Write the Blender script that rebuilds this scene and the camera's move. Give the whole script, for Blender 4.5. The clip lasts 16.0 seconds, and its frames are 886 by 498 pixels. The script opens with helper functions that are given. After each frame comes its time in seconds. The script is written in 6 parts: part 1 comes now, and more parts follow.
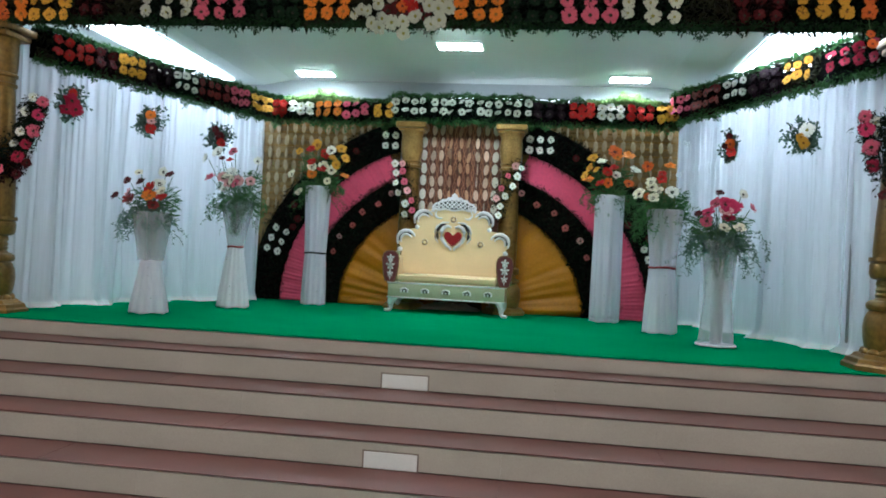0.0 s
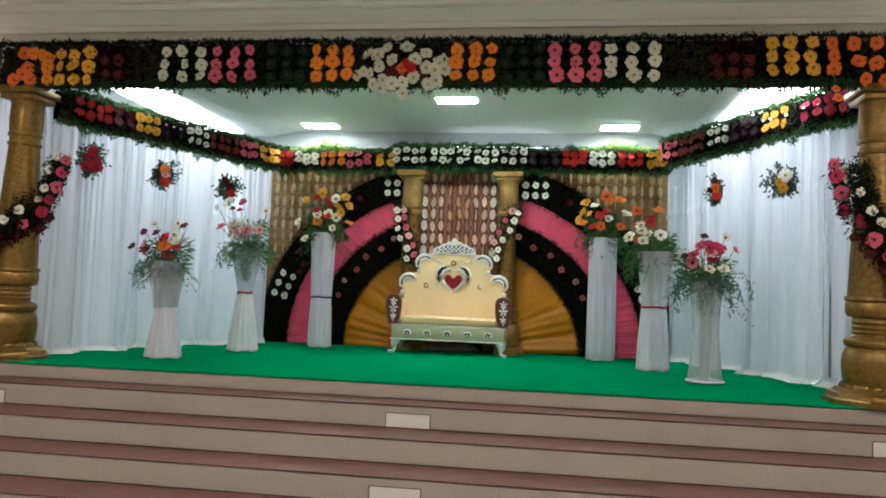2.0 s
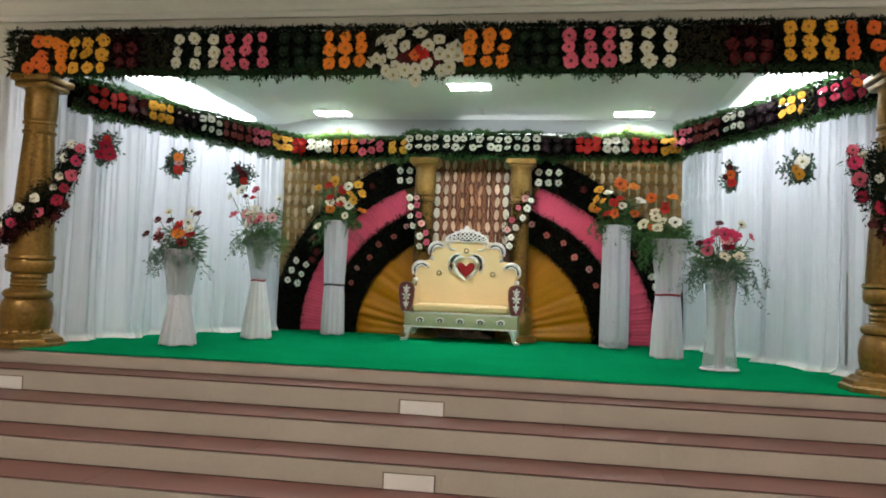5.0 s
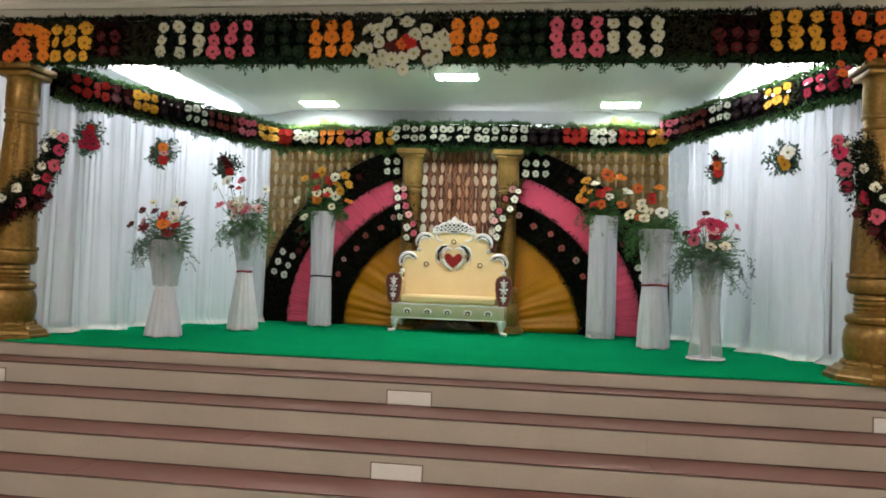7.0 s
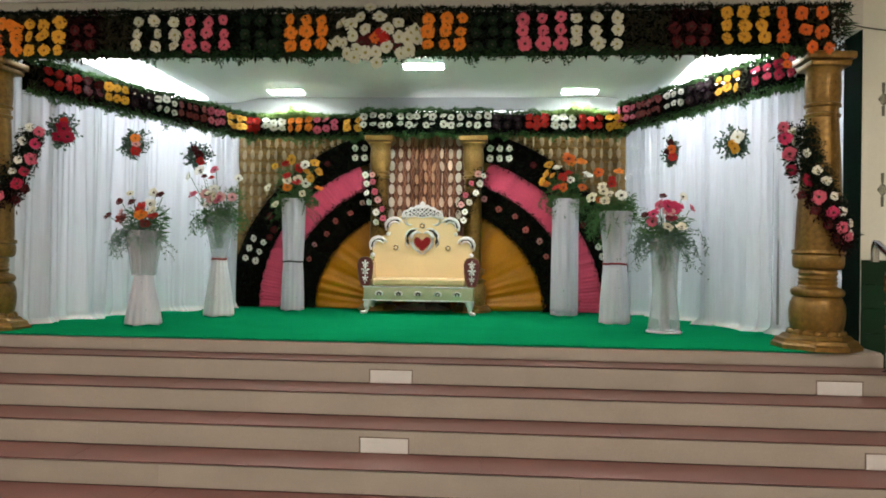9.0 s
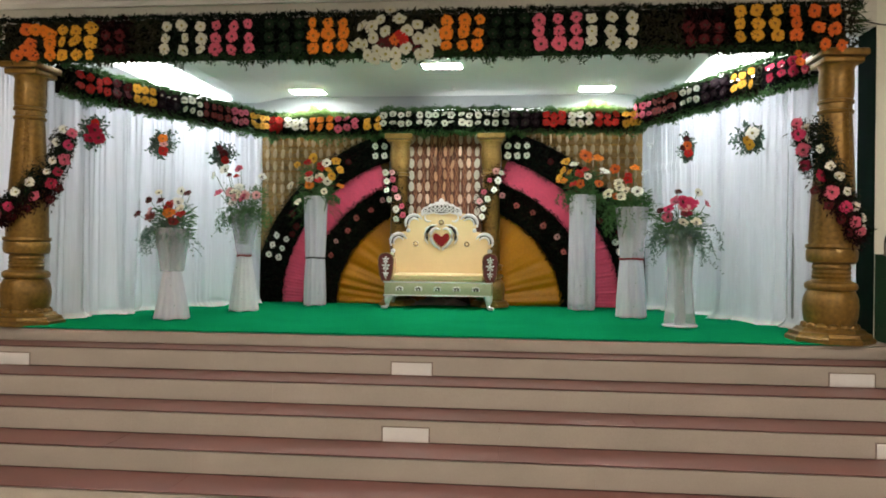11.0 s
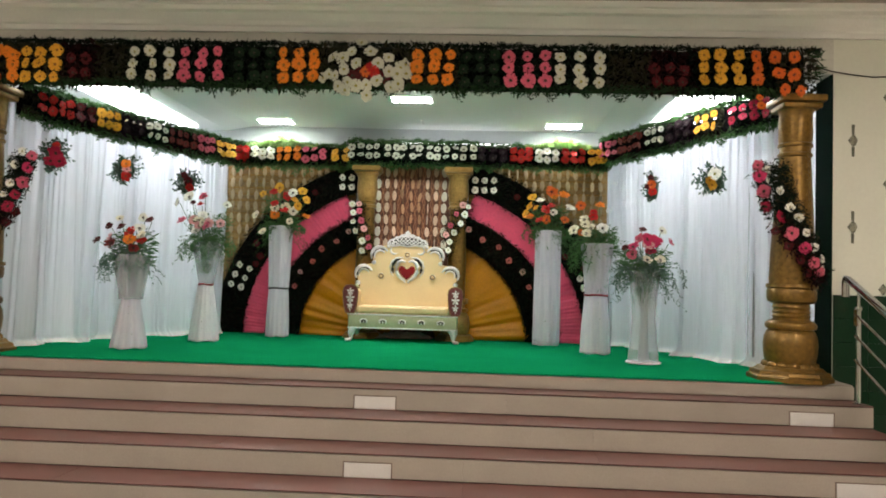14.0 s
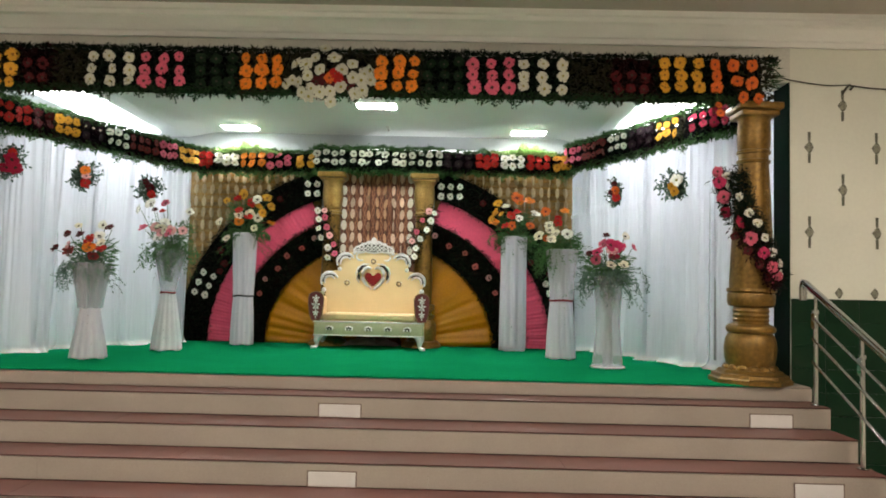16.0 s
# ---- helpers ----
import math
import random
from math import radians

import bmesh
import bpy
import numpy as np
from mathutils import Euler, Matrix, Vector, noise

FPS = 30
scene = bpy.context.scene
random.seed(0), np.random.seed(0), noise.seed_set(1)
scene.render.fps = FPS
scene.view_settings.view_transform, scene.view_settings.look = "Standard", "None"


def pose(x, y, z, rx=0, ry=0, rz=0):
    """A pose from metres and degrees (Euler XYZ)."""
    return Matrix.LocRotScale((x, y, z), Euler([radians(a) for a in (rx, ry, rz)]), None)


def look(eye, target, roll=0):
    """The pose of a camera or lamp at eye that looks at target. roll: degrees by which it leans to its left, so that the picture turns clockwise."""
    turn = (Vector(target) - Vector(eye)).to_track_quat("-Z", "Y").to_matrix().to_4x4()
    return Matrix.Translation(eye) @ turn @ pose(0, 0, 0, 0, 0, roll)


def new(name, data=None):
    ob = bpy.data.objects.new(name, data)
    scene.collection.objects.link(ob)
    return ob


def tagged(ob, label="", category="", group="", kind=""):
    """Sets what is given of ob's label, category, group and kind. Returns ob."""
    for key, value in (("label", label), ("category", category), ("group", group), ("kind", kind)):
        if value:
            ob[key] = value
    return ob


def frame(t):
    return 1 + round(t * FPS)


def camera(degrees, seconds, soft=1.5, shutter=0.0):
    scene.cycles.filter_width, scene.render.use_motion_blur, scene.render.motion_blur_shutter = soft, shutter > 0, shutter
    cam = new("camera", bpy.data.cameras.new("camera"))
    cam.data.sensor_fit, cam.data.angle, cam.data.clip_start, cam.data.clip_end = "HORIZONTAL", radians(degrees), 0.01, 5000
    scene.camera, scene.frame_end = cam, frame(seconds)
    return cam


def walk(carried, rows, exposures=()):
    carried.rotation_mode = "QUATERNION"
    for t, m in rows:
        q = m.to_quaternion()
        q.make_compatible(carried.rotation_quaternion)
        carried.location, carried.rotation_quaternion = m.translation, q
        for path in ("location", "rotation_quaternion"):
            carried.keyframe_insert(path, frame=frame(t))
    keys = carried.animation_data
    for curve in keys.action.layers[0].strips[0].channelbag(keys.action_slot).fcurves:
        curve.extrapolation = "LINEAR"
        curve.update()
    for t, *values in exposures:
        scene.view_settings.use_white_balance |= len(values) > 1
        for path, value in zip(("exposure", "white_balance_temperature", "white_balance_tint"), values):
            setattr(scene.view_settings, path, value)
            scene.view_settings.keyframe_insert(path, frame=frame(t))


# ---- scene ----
cam = camera(60.9, 16.0, soft=1.8)

PATH = [
    (0, (0.922, -5.523, 1.628), (0.659, -3.541, 1.637), 2.9),
    (0.5, (0.948, -5.602, 1.65), (0.642, -3.626, 1.66), 2.6),
    (1, (0.984, -5.86, 1.663), (0.7, -3.88, 1.642), 2.5),
    (1.5, (0.979, -5.864, 1.678), (0.676, -3.888, 1.737), 2.0),
    (2, (1.003, -5.868, 1.678), (0.726, -3.89, 1.788), 2.1),
    (2.5, (0.993, -5.857, 1.67), (0.831, -3.867, 1.779), 2.1),
    (3, (1.025, -5.874, 1.684), (0.937, -3.879, 1.795), 2.0),
    (3.5, (1.01, -5.864, 1.681), (0.957, -3.867, 1.792), 2.0),
    (4, (0.996, -5.853, 1.693), (0.896, -3.857, 1.776), 1.7),
    (4.2, (0.983, -5.865, 1.681), (0.797, -3.875, 1.767), 1.6),
    (6.3, (0.989, -5.839, 1.669), (0.646, -3.87, 1.73), 2.2),
    (6.5, (0.98, -5.84, 1.659), (0.666, -3.866, 1.722), 2.0),
    (7, (0.98, -5.844, 1.654), (0.709, -3.863, 1.713), 2.0),
    (7.5, (0.97, -5.898, 1.658), (0.778, -3.908, 1.723), 1.5),
    (8, (0.914, -6.0, 1.677), (0.732, -4.008, 1.705), -0.1),
    (8.5, (0.86, -6.104, 1.659), (0.671, -4.113, 1.643), 0.8),
    (9, (0.848, -6.165, 1.684), (0.697, -4.17, 1.693), 0.8),
    (9.2, (0.873, -6.21, 1.683), (0.73, -4.215, 1.658), 0.7),
    (11.5, (0.851, -6.335, 1.68), (0.642, -4.346, 1.7), 0.6),
    (12, (0.837, -6.315, 1.689), (0.66, -4.323, 1.735), 1.0),
    (12.5, (0.841, -6.299, 1.713), (0.639, -4.311, 1.77), 1.5),
    (13, (0.836, -6.294, 1.689), (0.616, -4.307, 1.752), 1.6),
    (13.5, (0.843, -6.3, 1.684), (0.641, -4.313, 1.785), 1.6),
    (14, (0.84, -6.307, 1.671), (0.732, -4.312, 1.761), 1.7),
    (14.5, (0.835, -6.293, 1.664), (0.776, -4.295, 1.604), 2.2),
    (15, (0.821, -6.266, 1.67), (0.692, -4.27, 1.648), 2.4),
    (15.5, (0.878, -6.255, 1.656), (0.886, -4.256, 1.722), 1.5),
    (16, (0.873, -6.304, 1.676), (0.847, -4.307, 1.784), 1.3),
]
walk(cam, [(t, look(eye, target, roll)) for t, eye, target, roll in PATH],
     exposures=[(0, -0.12, 5550, 5), (1.0, -0.08, 5950, 7), (2.5, -0.05, 6400, 10), (7, 0.04, 6700, 11), (11.5, 0.08, 6800, 12), (16, 0.10, 6850, 12)])

# ---------- world and exposure ----------
world = bpy.data.worlds.new("world")
scene.world = world
world.use_nodes = True
world.node_tree.nodes["Background"].inputs[0].default_value = (0.6, 0.68, 0.8, 1)
world.node_tree.nodes["Background"].inputs[1].default_value = 0.02

STAGE = 0.945          # height of the stage floor above the hall floor
XC = -0.12             # middle of the decorated stage
RISE = 0.165
rng = np.random.default_rng(7)


# ---------- materials ----------
def mat(name, color, rough=0.6, metal=0.0, vary=0.12, scale=6.0, fine=60.0, bump=0.15, dist=0.004,
        translucent=0.0, sheen=0.0, per_object=0.0, island=0.0, spec=0.5, stretch=(1, 1, 1), tint=None, alpha=1.0):
    m = bpy.data.materials.new(name)
    m.use_nodes = True
    n, l = m.node_tree.nodes, m.node_tree.links
    b = n["Principled BSDF"]
    co = n.new("ShaderNodeTexCoord")
    mp = n.new("ShaderNodeMapping")
    mp.inputs["Scale"].default_value = stretch
    l.new(co.outputs["Object"], mp.inputs[0])
    big, small = n.new("ShaderNodeTexNoise"), n.new("ShaderNodeTexNoise")
    big.inputs["Scale"].default_value, small.inputs["Scale"].default_value = scale, fine
    big.inputs["Detail"].default_value = small.inputs["Detail"].default_value = 4
    for t in (big, small):
        l.new(mp.outputs[0], t.inputs["Vector"])
    add = n.new("ShaderNodeMath")
    add.operation = "ADD"
    l.new(big.outputs["Fac"], add.inputs[0])
    l.new(small.outputs["Fac"], add.inputs[1])
    src = add.outputs[0]
    lo, hi = 0.7, 1.3
    if per_object or island:
        extra = n.new("ShaderNodeObjectInfo") if per_object else n.new("ShaderNodeNewGeometry")
        key = "Random" if per_object else "Random Per Island"
        k = n.new("ShaderNodeMath")
        k.operation = "MULTIPLY_ADD"
        l.new(extra.outputs[key], k.inputs[0])
        k.inputs[1].default_value = per_object or island
        l.new(src, k.inputs[2])
        src = k.outputs[0]
        hi += per_object or island
    ramp = n.new("ShaderNodeMapRange")
    ramp.inputs["From Min"].default_value, ramp.inputs["From Max"].default_value = lo, hi
    l.new(src, ramp.inputs["Value"])
    mix = n.new("ShaderNodeMix")
    mix.data_type = "RGBA"
    c = Vector(color)
    dark, lit = c * (1 - vary), c * (1 + vary)
    if tint:
        dark = Vector(tint)
    mix.inputs["A"].default_value, mix.inputs["B"].default_value = (*dark, 1), (*[min(v, 0.95) for v in lit], 1)
    l.new(ramp.outputs[0], mix.inputs["Factor"])
    l.new(mix.outputs["Result"], b.inputs["Base Color"])
    rr = n.new("ShaderNodeMapRange")
    rr.inputs["To Min"].default_value, rr.inputs["To Max"].default_value = max(rough - 0.08, 0.03), min(rough + 0.08, 1)
    l.new(big.outputs["Fac"], rr.inputs["Value"])
    l.new(rr.outputs[0], b.inputs["Roughness"])
    b.inputs["Metallic"].default_value = metal
    b.inputs["Specular IOR Level"].default_value = spec
    if sheen:
        b.inputs["Sheen Weight"].default_value = sheen
    if bump:
        bp = n.new("ShaderNodeBump")
        bp.inputs["Strength"].default_value, bp.inputs["Distance"].default_value = bump, dist
        l.new(small.outputs["Fac"], bp.inputs["Height"])
        l.new(bp.outputs[0], b.inputs["Normal"])
    out = n["Material Output"]
    last = b.outputs[0]
    if translucent:
        tr, ms = n.new("ShaderNodeBsdfTranslucent"), n.new("ShaderNodeMixShader")
        l.new(mix.outputs["Result"], tr.inputs[0])
        ms.inputs[0].default_value = translucent
        l.new(last, ms.inputs[1])
        l.new(tr.outputs[0], ms.inputs[2])
        last = ms.outputs[0]
    if alpha < 1:
        tp, ms = n.new("ShaderNodeBsdfTransparent"), n.new("ShaderNodeMixShader")
        ms.inputs[0].default_value = alpha
        l.new(tp.outputs[0], ms.inputs[1])
        l.new(last, ms.inputs[2])
        last = ms.outputs[0]
    l.new(last, out.inputs[0])
    return m


def glow(name, color, strength):
    m = bpy.data.materials.new(name)
    m.use_nodes = True
    b = m.node_tree.nodes["Principled BSDF"]
    b.inputs["Base Color"].default_value = (0.85, 0.85, 0.85, 1)
    b.inputs["Emission Color"].default_value = (*color, 1)
    b.inputs["Emission Strength"].default_value = strength
    return m


M = {
    "riser": mat("taupe granite riser", (0.338, 0.296, 0.256), 0.45, scale=2.0, fine=140, vary=0.10, bump=0.03),
    "tread": mat("red-brown granite tread", (0.137, 0.053, 0.045), 0.38, scale=3, fine=160, vary=0.28, bump=0.03, spec=0.45),
    "core": mat("dark mortar", (0.06, 0.045, 0.04), 0.9, vary=0.2),
    "steplight": mat("white step lamp cover", (0.60, 0.585, 0.57), 0.4, vary=0.04, bump=0.02),
    "rimgrey": mat("dark lamp rim", (0.16, 0.12, 0.10), 0.5),
    "carpet": mat("green felt carpet", (0.0, 0.22, 0.085), 1.0, vary=0.10, scale=1.5, fine=220, bump=0.4, dist=0.004, spec=0.0),
    "runner": mat("dark green carpet", (0.0, 0.17, 0.05), 0.95, vary=0.14, scale=2, fine=200, bump=0.5, dist=0.006, spec=0.1),
    "floor": mat("cream floor tile", (0.62, 0.57, 0.47), 0.25, vary=0.06, scale=1.2, fine=40, bump=0.02),
    "wall": mat("cream wall tile", (0.715, 0.725, 0.645), 0.35, vary=0.03, scale=1.5, fine=30, bump=0.03),
    "lintel": mat("old cream plaster", (0.60, 0.60, 0.55), 0.8, vary=0.10, scale=3, fine=50, bump=0.2),
    "cornice": mat("white painted cornice", (0.84, 0.84, 0.83), 0.7, vary=0.03, scale=3, fine=60, bump=0.05),
    "hallceil": mat("grey hall ceiling", (0.46, 0.42, 0.38), 0.9, vary=0.06, scale=1.5, fine=50),
    "hallwall": mat("cream hall wall", (0.60, 0.56, 0.48), 0.8, vary=0.06, scale=1.5, fine=50),
    "greentile": mat("dark green glazed tile", (0.0005, 0.022, 0.008), 0.30, vary=0.3, scale=5, fine=60, bump=0.04, per_object=0.3, spec=0.22),
    "jamb": mat("dark green jamb tile", (0.0015, 0.012, 0.006), 0.6, vary=0.3, scale=5, fine=60, bump=0.04, spec=0.02),
    "motif": mat("grey-green tile motif", (0.105, 0.11, 0.082), 0.4, vary=0.3, scale=30, fine=90),
    "motiflight": mat("pale tile motif ground", (0.25, 0.25, 0.19), 0.4, vary=0.35, scale=30, fine=90),
    "motifdark": mat("dark tile motif", (0.06, 0.06, 0.045), 0.4, vary=0.2),
    "ceil": mat("white stage ceiling", (0.83, 0.875, 0.86), 0.6, vary=0.03, scale=1.5, fine=50),
    # same plaster as the side walls, darkened to hold down the back lamps' glow
    "dim_backwall": mat("plaster toned down against lamp glow", (0.44, 0.47, 0.49), 0.8, vary=0.04, scale=2, fine=50),
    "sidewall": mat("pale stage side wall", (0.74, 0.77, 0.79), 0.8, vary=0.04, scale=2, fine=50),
    "drape": mat("sheer white drape", (0.82, 0.83, 0.895), 0.75, vary=0.055, scale=1.6, fine=14, bump=0.25, dist=0.006, translucent=0.52, stretch=(5, 5, 0.25)),
    "lining": mat("thin white dimming layer", (0.80, 0.81, 0.85), 0.75, vary=0.05, scale=2, fine=30, bump=0.1, translucent=0.55, alpha=0.26),
    "hem": mat("white folded hem", (0.88, 0.885, 0.91), 0.7, vary=0.03, scale=4, fine=60, bump=0.05, translucent=0.12),
    "tulle": mat("grey-white net cloth", (0.84, 0.82, 0.95), 0.55, vary=0.10, scale=6, fine=80, bump=0.1, translucent=0.35, alpha=0.74, stretch=(4, 4, 0.4)),
    "thin_tulle": mat("sheer grey net cloth", (0.68, 0.71, 0.78), 0.45, vary=0.12, scale=6, fine=80, bump=0.1, translucent=0.35, alpha=0.25, stretch=(4, 4, 0.4)),
    "mid_tulle": mat("doubled grey net cloth", (0.83, 0.81, 0.93), 0.5, vary=0.12, scale=6, fine=80, bump=0.1, translucent=0.3, alpha=0.36, stretch=(4, 4, 0.4)),
    "satin": mat("white satin cloth", (0.86, 0.84, 0.93), 0.5, vary=0.07, scale=5, fine=60, bump=0.1, translucent=0.2),
    "pink": mat("rose pink satin", (0.78, 0.098, 0.185), 0.6, vary=0.10, scale=3, fine=40, bump=0.1, spec=0.2),
    "mustard": mat("mustard yellow satin", (0.43, 0.168, 0.002), 0.36, vary=0.16, scale=3, fine=40, bump=0.1, spec=0.3),
    "gold": mat("old gold paint", (0.195, 0.108, 0.022), 0.38, 0.55, vary=0.42, scale=2.2, fine=30, bump=0.14, dist=0.006),
    "goldlight": mat("bright gold paint", (0.33, 0.20, 0.060), 0.36, 0.6, vary=0.4, scale=6, fine=60, bump=0.2),
    "black": mat("black backing cloth", (0.004, 0.0035, 0.0035), 0.95, vary=0.3, spec=0.05),
    "lattice": mat("golden woven blind", (0.19, 0.115, 0.032), 0.5, 0.15, vary=0.35, scale=3, fine=25, bump=0.4, stretch=(1, 1, 8)),
    "rust": mat("red-brown woven blind", (0.135, 0.046, 0.024), 0.7, vary=0.5, scale=14, fine=60, bump=0.4, stretch=(2.2, 1, 1)),
    "ovalwhite": mat("white oval leaf", (0.60, 0.54, 0.45), 0.5, vary=0.1, per_object=0.2),
    "ovalpeach": mat("peach oval leaf", (0.60, 0.41, 0.30), 0.42, vary=0.5, per_object=1.0),
    "ovaltan": mat("tan oval leaf", (0.44, 0.22, 0.12), 0.42, vary=0.5, per_object=1.0),
    "ovalgold": mat("pale gold oval leaf", (0.28, 0.21, 0.115), 0.5, vary=0.3, per_object=0.6),
    "cream": mat("cream padded leatherette", (0.80, 0.60, 0.33), 0.42, vary=0.05, scale=4, fine=90, bump=0.08),
    "silver": mat("silver-white carved wood", (0.76, 0.74, 0.76), 0.30, 0.3, vary=0.15, scale=12, fine=70, bump=0.25),
    "apron": mat("pale green-grey painted rail", (0.42, 0.435, 0.29), 0.4, 0.25, vary=0.12, scale=8, fine=60, bump=0.15),
    "maroon": mat("maroon velvet", (0.11, 0.008, 0.009), 0.6, vary=0.2, scale=8, fine=80, sheen=0.3),
    "heart": mat("red velvet", (0.22, 0.007, 0.009), 0.6, vary=0.2, scale=8, fine=80, spec=0.25),
    "brown": mat("brown button", (0.22, 0.12, 0.05), 0.4, 0.3),
    "steel": mat("polished steel", (0.50, 0.51, 0.52), 0.10, 1.0, vary=0.06, scale=6, fine=90, bump=0.02),
    "cable": mat("black cable", (0.02, 0.02, 0.02), 0.6),
    "fern": mat("fern green leaf", (0.022, 0.055, 0.020), 0.6, vary=0.5, island=0.5, bump=0, translucent=0.15, spec=0.15),
    "grey_leaf": mat("grey-green leaf", (0.10, 0.165, 0.125), 0.6, vary=0.45, island=0.5, bump=0, translucent=0.15, spec=0.2),
    "olive": mat("olive brown leaf", (0.026, 0.026, 0.014), 0.7, vary=0.5, island=0.5, bump=0, spec=0.1),
    "darkleaf": mat("black-green leaf", (0.005, 0.011, 0.006), 0.7, vary=0.5, island=0.5, bump=0, spec=0.08),
    "maroonleaf": mat("dark maroon leaf", (0.017, 0.0035, 0.004), 0.7, vary=0.5, island=0.5, bump=0, spec=0.08),
    "purpleleaf": mat("dark purple leaf", (0.012, 0.004, 0.008), 0.7, vary=0.5, island=0.5, bump=0, spec=0.08),
    "fern_light": mat("light fern leaf", (0.062, 0.145, 0.048), 0.6, vary=0.5, island=0.5, bump=0, translucent=0.25, spec=0.15),
    # one black for real inlays and for shaded gaps and openings
    "inlay": mat("black inlay and gap shade", (0.02, 0.012, 0.012), 0.5),
    "cord": mat("rust cord", (0.34, 0.13, 0.06), 0.6, vary=0.3),
    "stem": mat("green stem", (0.05, 0.12, 0.03), 0.6),
    "f_white": mat("white petal", (0.85, 0.845, 0.76), 0.6, vary=0.06, per_object=0.15, bump=0, spec=0.2, translucent=0.15),
    "f_cream": mat("cream petal", (0.86, 0.80, 0.62), 0.6, vary=0.08, per_object=0.15, bump=0, spec=0.2, translucent=0.15),
    "f_blush": mat("pale blush petal", (0.78, 0.40, 0.40), 0.6, vary=0.12, per_object=0.3, bump=0, spec=0.2, translucent=0.15),
    "f_pink": mat("pink petal", (0.66, 0.12, 0.19), 0.6, vary=0.15, per_object=0.3, bump=0, spec=0.2, translucent=0.15),
    "f_hotpink": mat("hot pink petal", (0.62, 0.045, 0.14), 0.6, vary=0.15, per_object=0.3, bump=0, spec=0.2, translucent=0.15),
    "f_orange": mat("orange petal", (0.80, 0.23, 0.025), 0.6, vary=0.12, per_object=0.3, bump=0, spec=0.2, translucent=0.15),
    "f_tangerine": mat("dark orange petal", (0.72, 0.145, 0.028), 0.6, vary=0.14, per_object=0.3, bump=0, spec=0.2, translucent=0.15),
    "f_coral": mat("dusty coral petal", (0.52, 0.13, 0.115), 0.6, vary=0.2, per_object=0.35, bump=0, spec=0.2, translucent=0.15),
    "f_crimson": mat("crimson petal", (0.40, 0.018, 0.055), 0.6, vary=0.2, per_object=0.3, bump=0, spec=0.2, translucent=0.15),
    # fern with its colour brightened to look lit by the back lamps
    "fern_lamplit": mat("fern leaf coloured as lamp-lit", (0.30, 0.44, 0.17), 0.6, vary=0.4, island=0.5, bump=0, translucent=0.3, spec=0.15),
    "postgrey": mat("grey painted post", (0.36, 0.38, 0.40), 0.6, vary=0.15, stretch=(6, 6, 0.5)),
    "pole": mat("grey steel pole", (0.30, 0.31, 0.33), 0.4, 0.8, vary=0.1),
    "crumple": mat("pale pink crumpled cloth", (0.32, 0.23, 0.20), 0.8, vary=0.12, scale=5, fine=60),
    "f_gold": mat("golden yellow petal", (0.72, 0.365, 0.04), 0.6, vary=0.12, per_object=0.25, bump=0, spec=0.2, translucent=0.15),
    "f_red": mat("red petal", (0.52, 0.024, 0.02), 0.6, vary=0.2, per_object=0.3, bump=0, spec=0.2, translucent=0.15),
    "f_maroon": mat("maroon petal", (0.085, 0.007, 0.010), 0.6, vary=0.25, per_object=0.3, bump=0, spec=0.2),
    "f_purple": mat("purple petal", (0.015, 0.005, 0.009), 0.6, vary=0.25, per_object=0.3, bump=0, spec=0.2),
    "c_dark": mat("dark flower eye", (0.035, 0.028, 0.015), 0.8, vary=0.3),
    "c_amber": mat("amber flower eye", (0.36, 0.15, 0.02), 0.8, vary=0.3),
    "c_rust": mat("rust flower eye", (0.20, 0.05, 0.02), 0.8, vary=0.3),
    "f_leafgreen": mat("dark green leaf rosette", (0.006, 0.019, 0.007), 0.6, vary=0.3, per_object=0.3, bump=0, spec=0.15),
    # darker copy of the white petal, to dim valance and middle-band flowers
    "f_dimwhite": mat("darkened white petal", (0.60, 0.60, 0.505), 0.65, vary=0.10, per_object=0.25, bump=0, spec=0.15, translucent=0.15),
    "f_brick": mat("dusty red petal", (0.20, 0.028, 0.025), 0.6, vary=0.25, per_object=0.3, bump=0, spec=0.2),
    "foil": mat("silver foil", (0.85, 0.85, 0.85), 0.18, 0.9, vary=0.1),
    "c_green": mat("yellow-green flower eye", (0.34, 0.30, 0.06), 0.8, vary=0.2),
    "tube": glow("lit ceiling lamp cover", (0.91, 1.0, 0.99), 190.0),
    "spot": glow("lit back lamp cover", (0.91, 1.0, 0.99), 128.0),
    "tubelit": glow("lit tube", (0.93, 0.98, 1.0), 7.0),
    "strip": glow("lit strip lamp cover", (0.90, 0.955, 1.0), 14.3),
    "hall_lamp": glow("lit hall lamp cover", (1.0, 0.92, 0.83), 78.0),
}


# ---------- mesh helpers ----------
def thing(name, at, label, category, group="", kind=""):
    e = new(name)
    e.location = at
    e.empty_display_size = 0.1
    return tagged(e, label, category, group, kind)


def put(ob, parent):
    """Makes ob a part of parent, leaving it where it is in the world."""
    ob.parent = parent
    chain = Matrix.Identity(4)
    p = parent
    up = []
    while p is not None:
        up.append(p)
        p = p.parent
    for q in reversed(up):
        chain = chain @ (q.matrix_parent_inverse if q.parent else Matrix.Identity(4)) @ q.matrix_basis
    ob.matrix_parent_inverse = chain.inverted()
    return ob


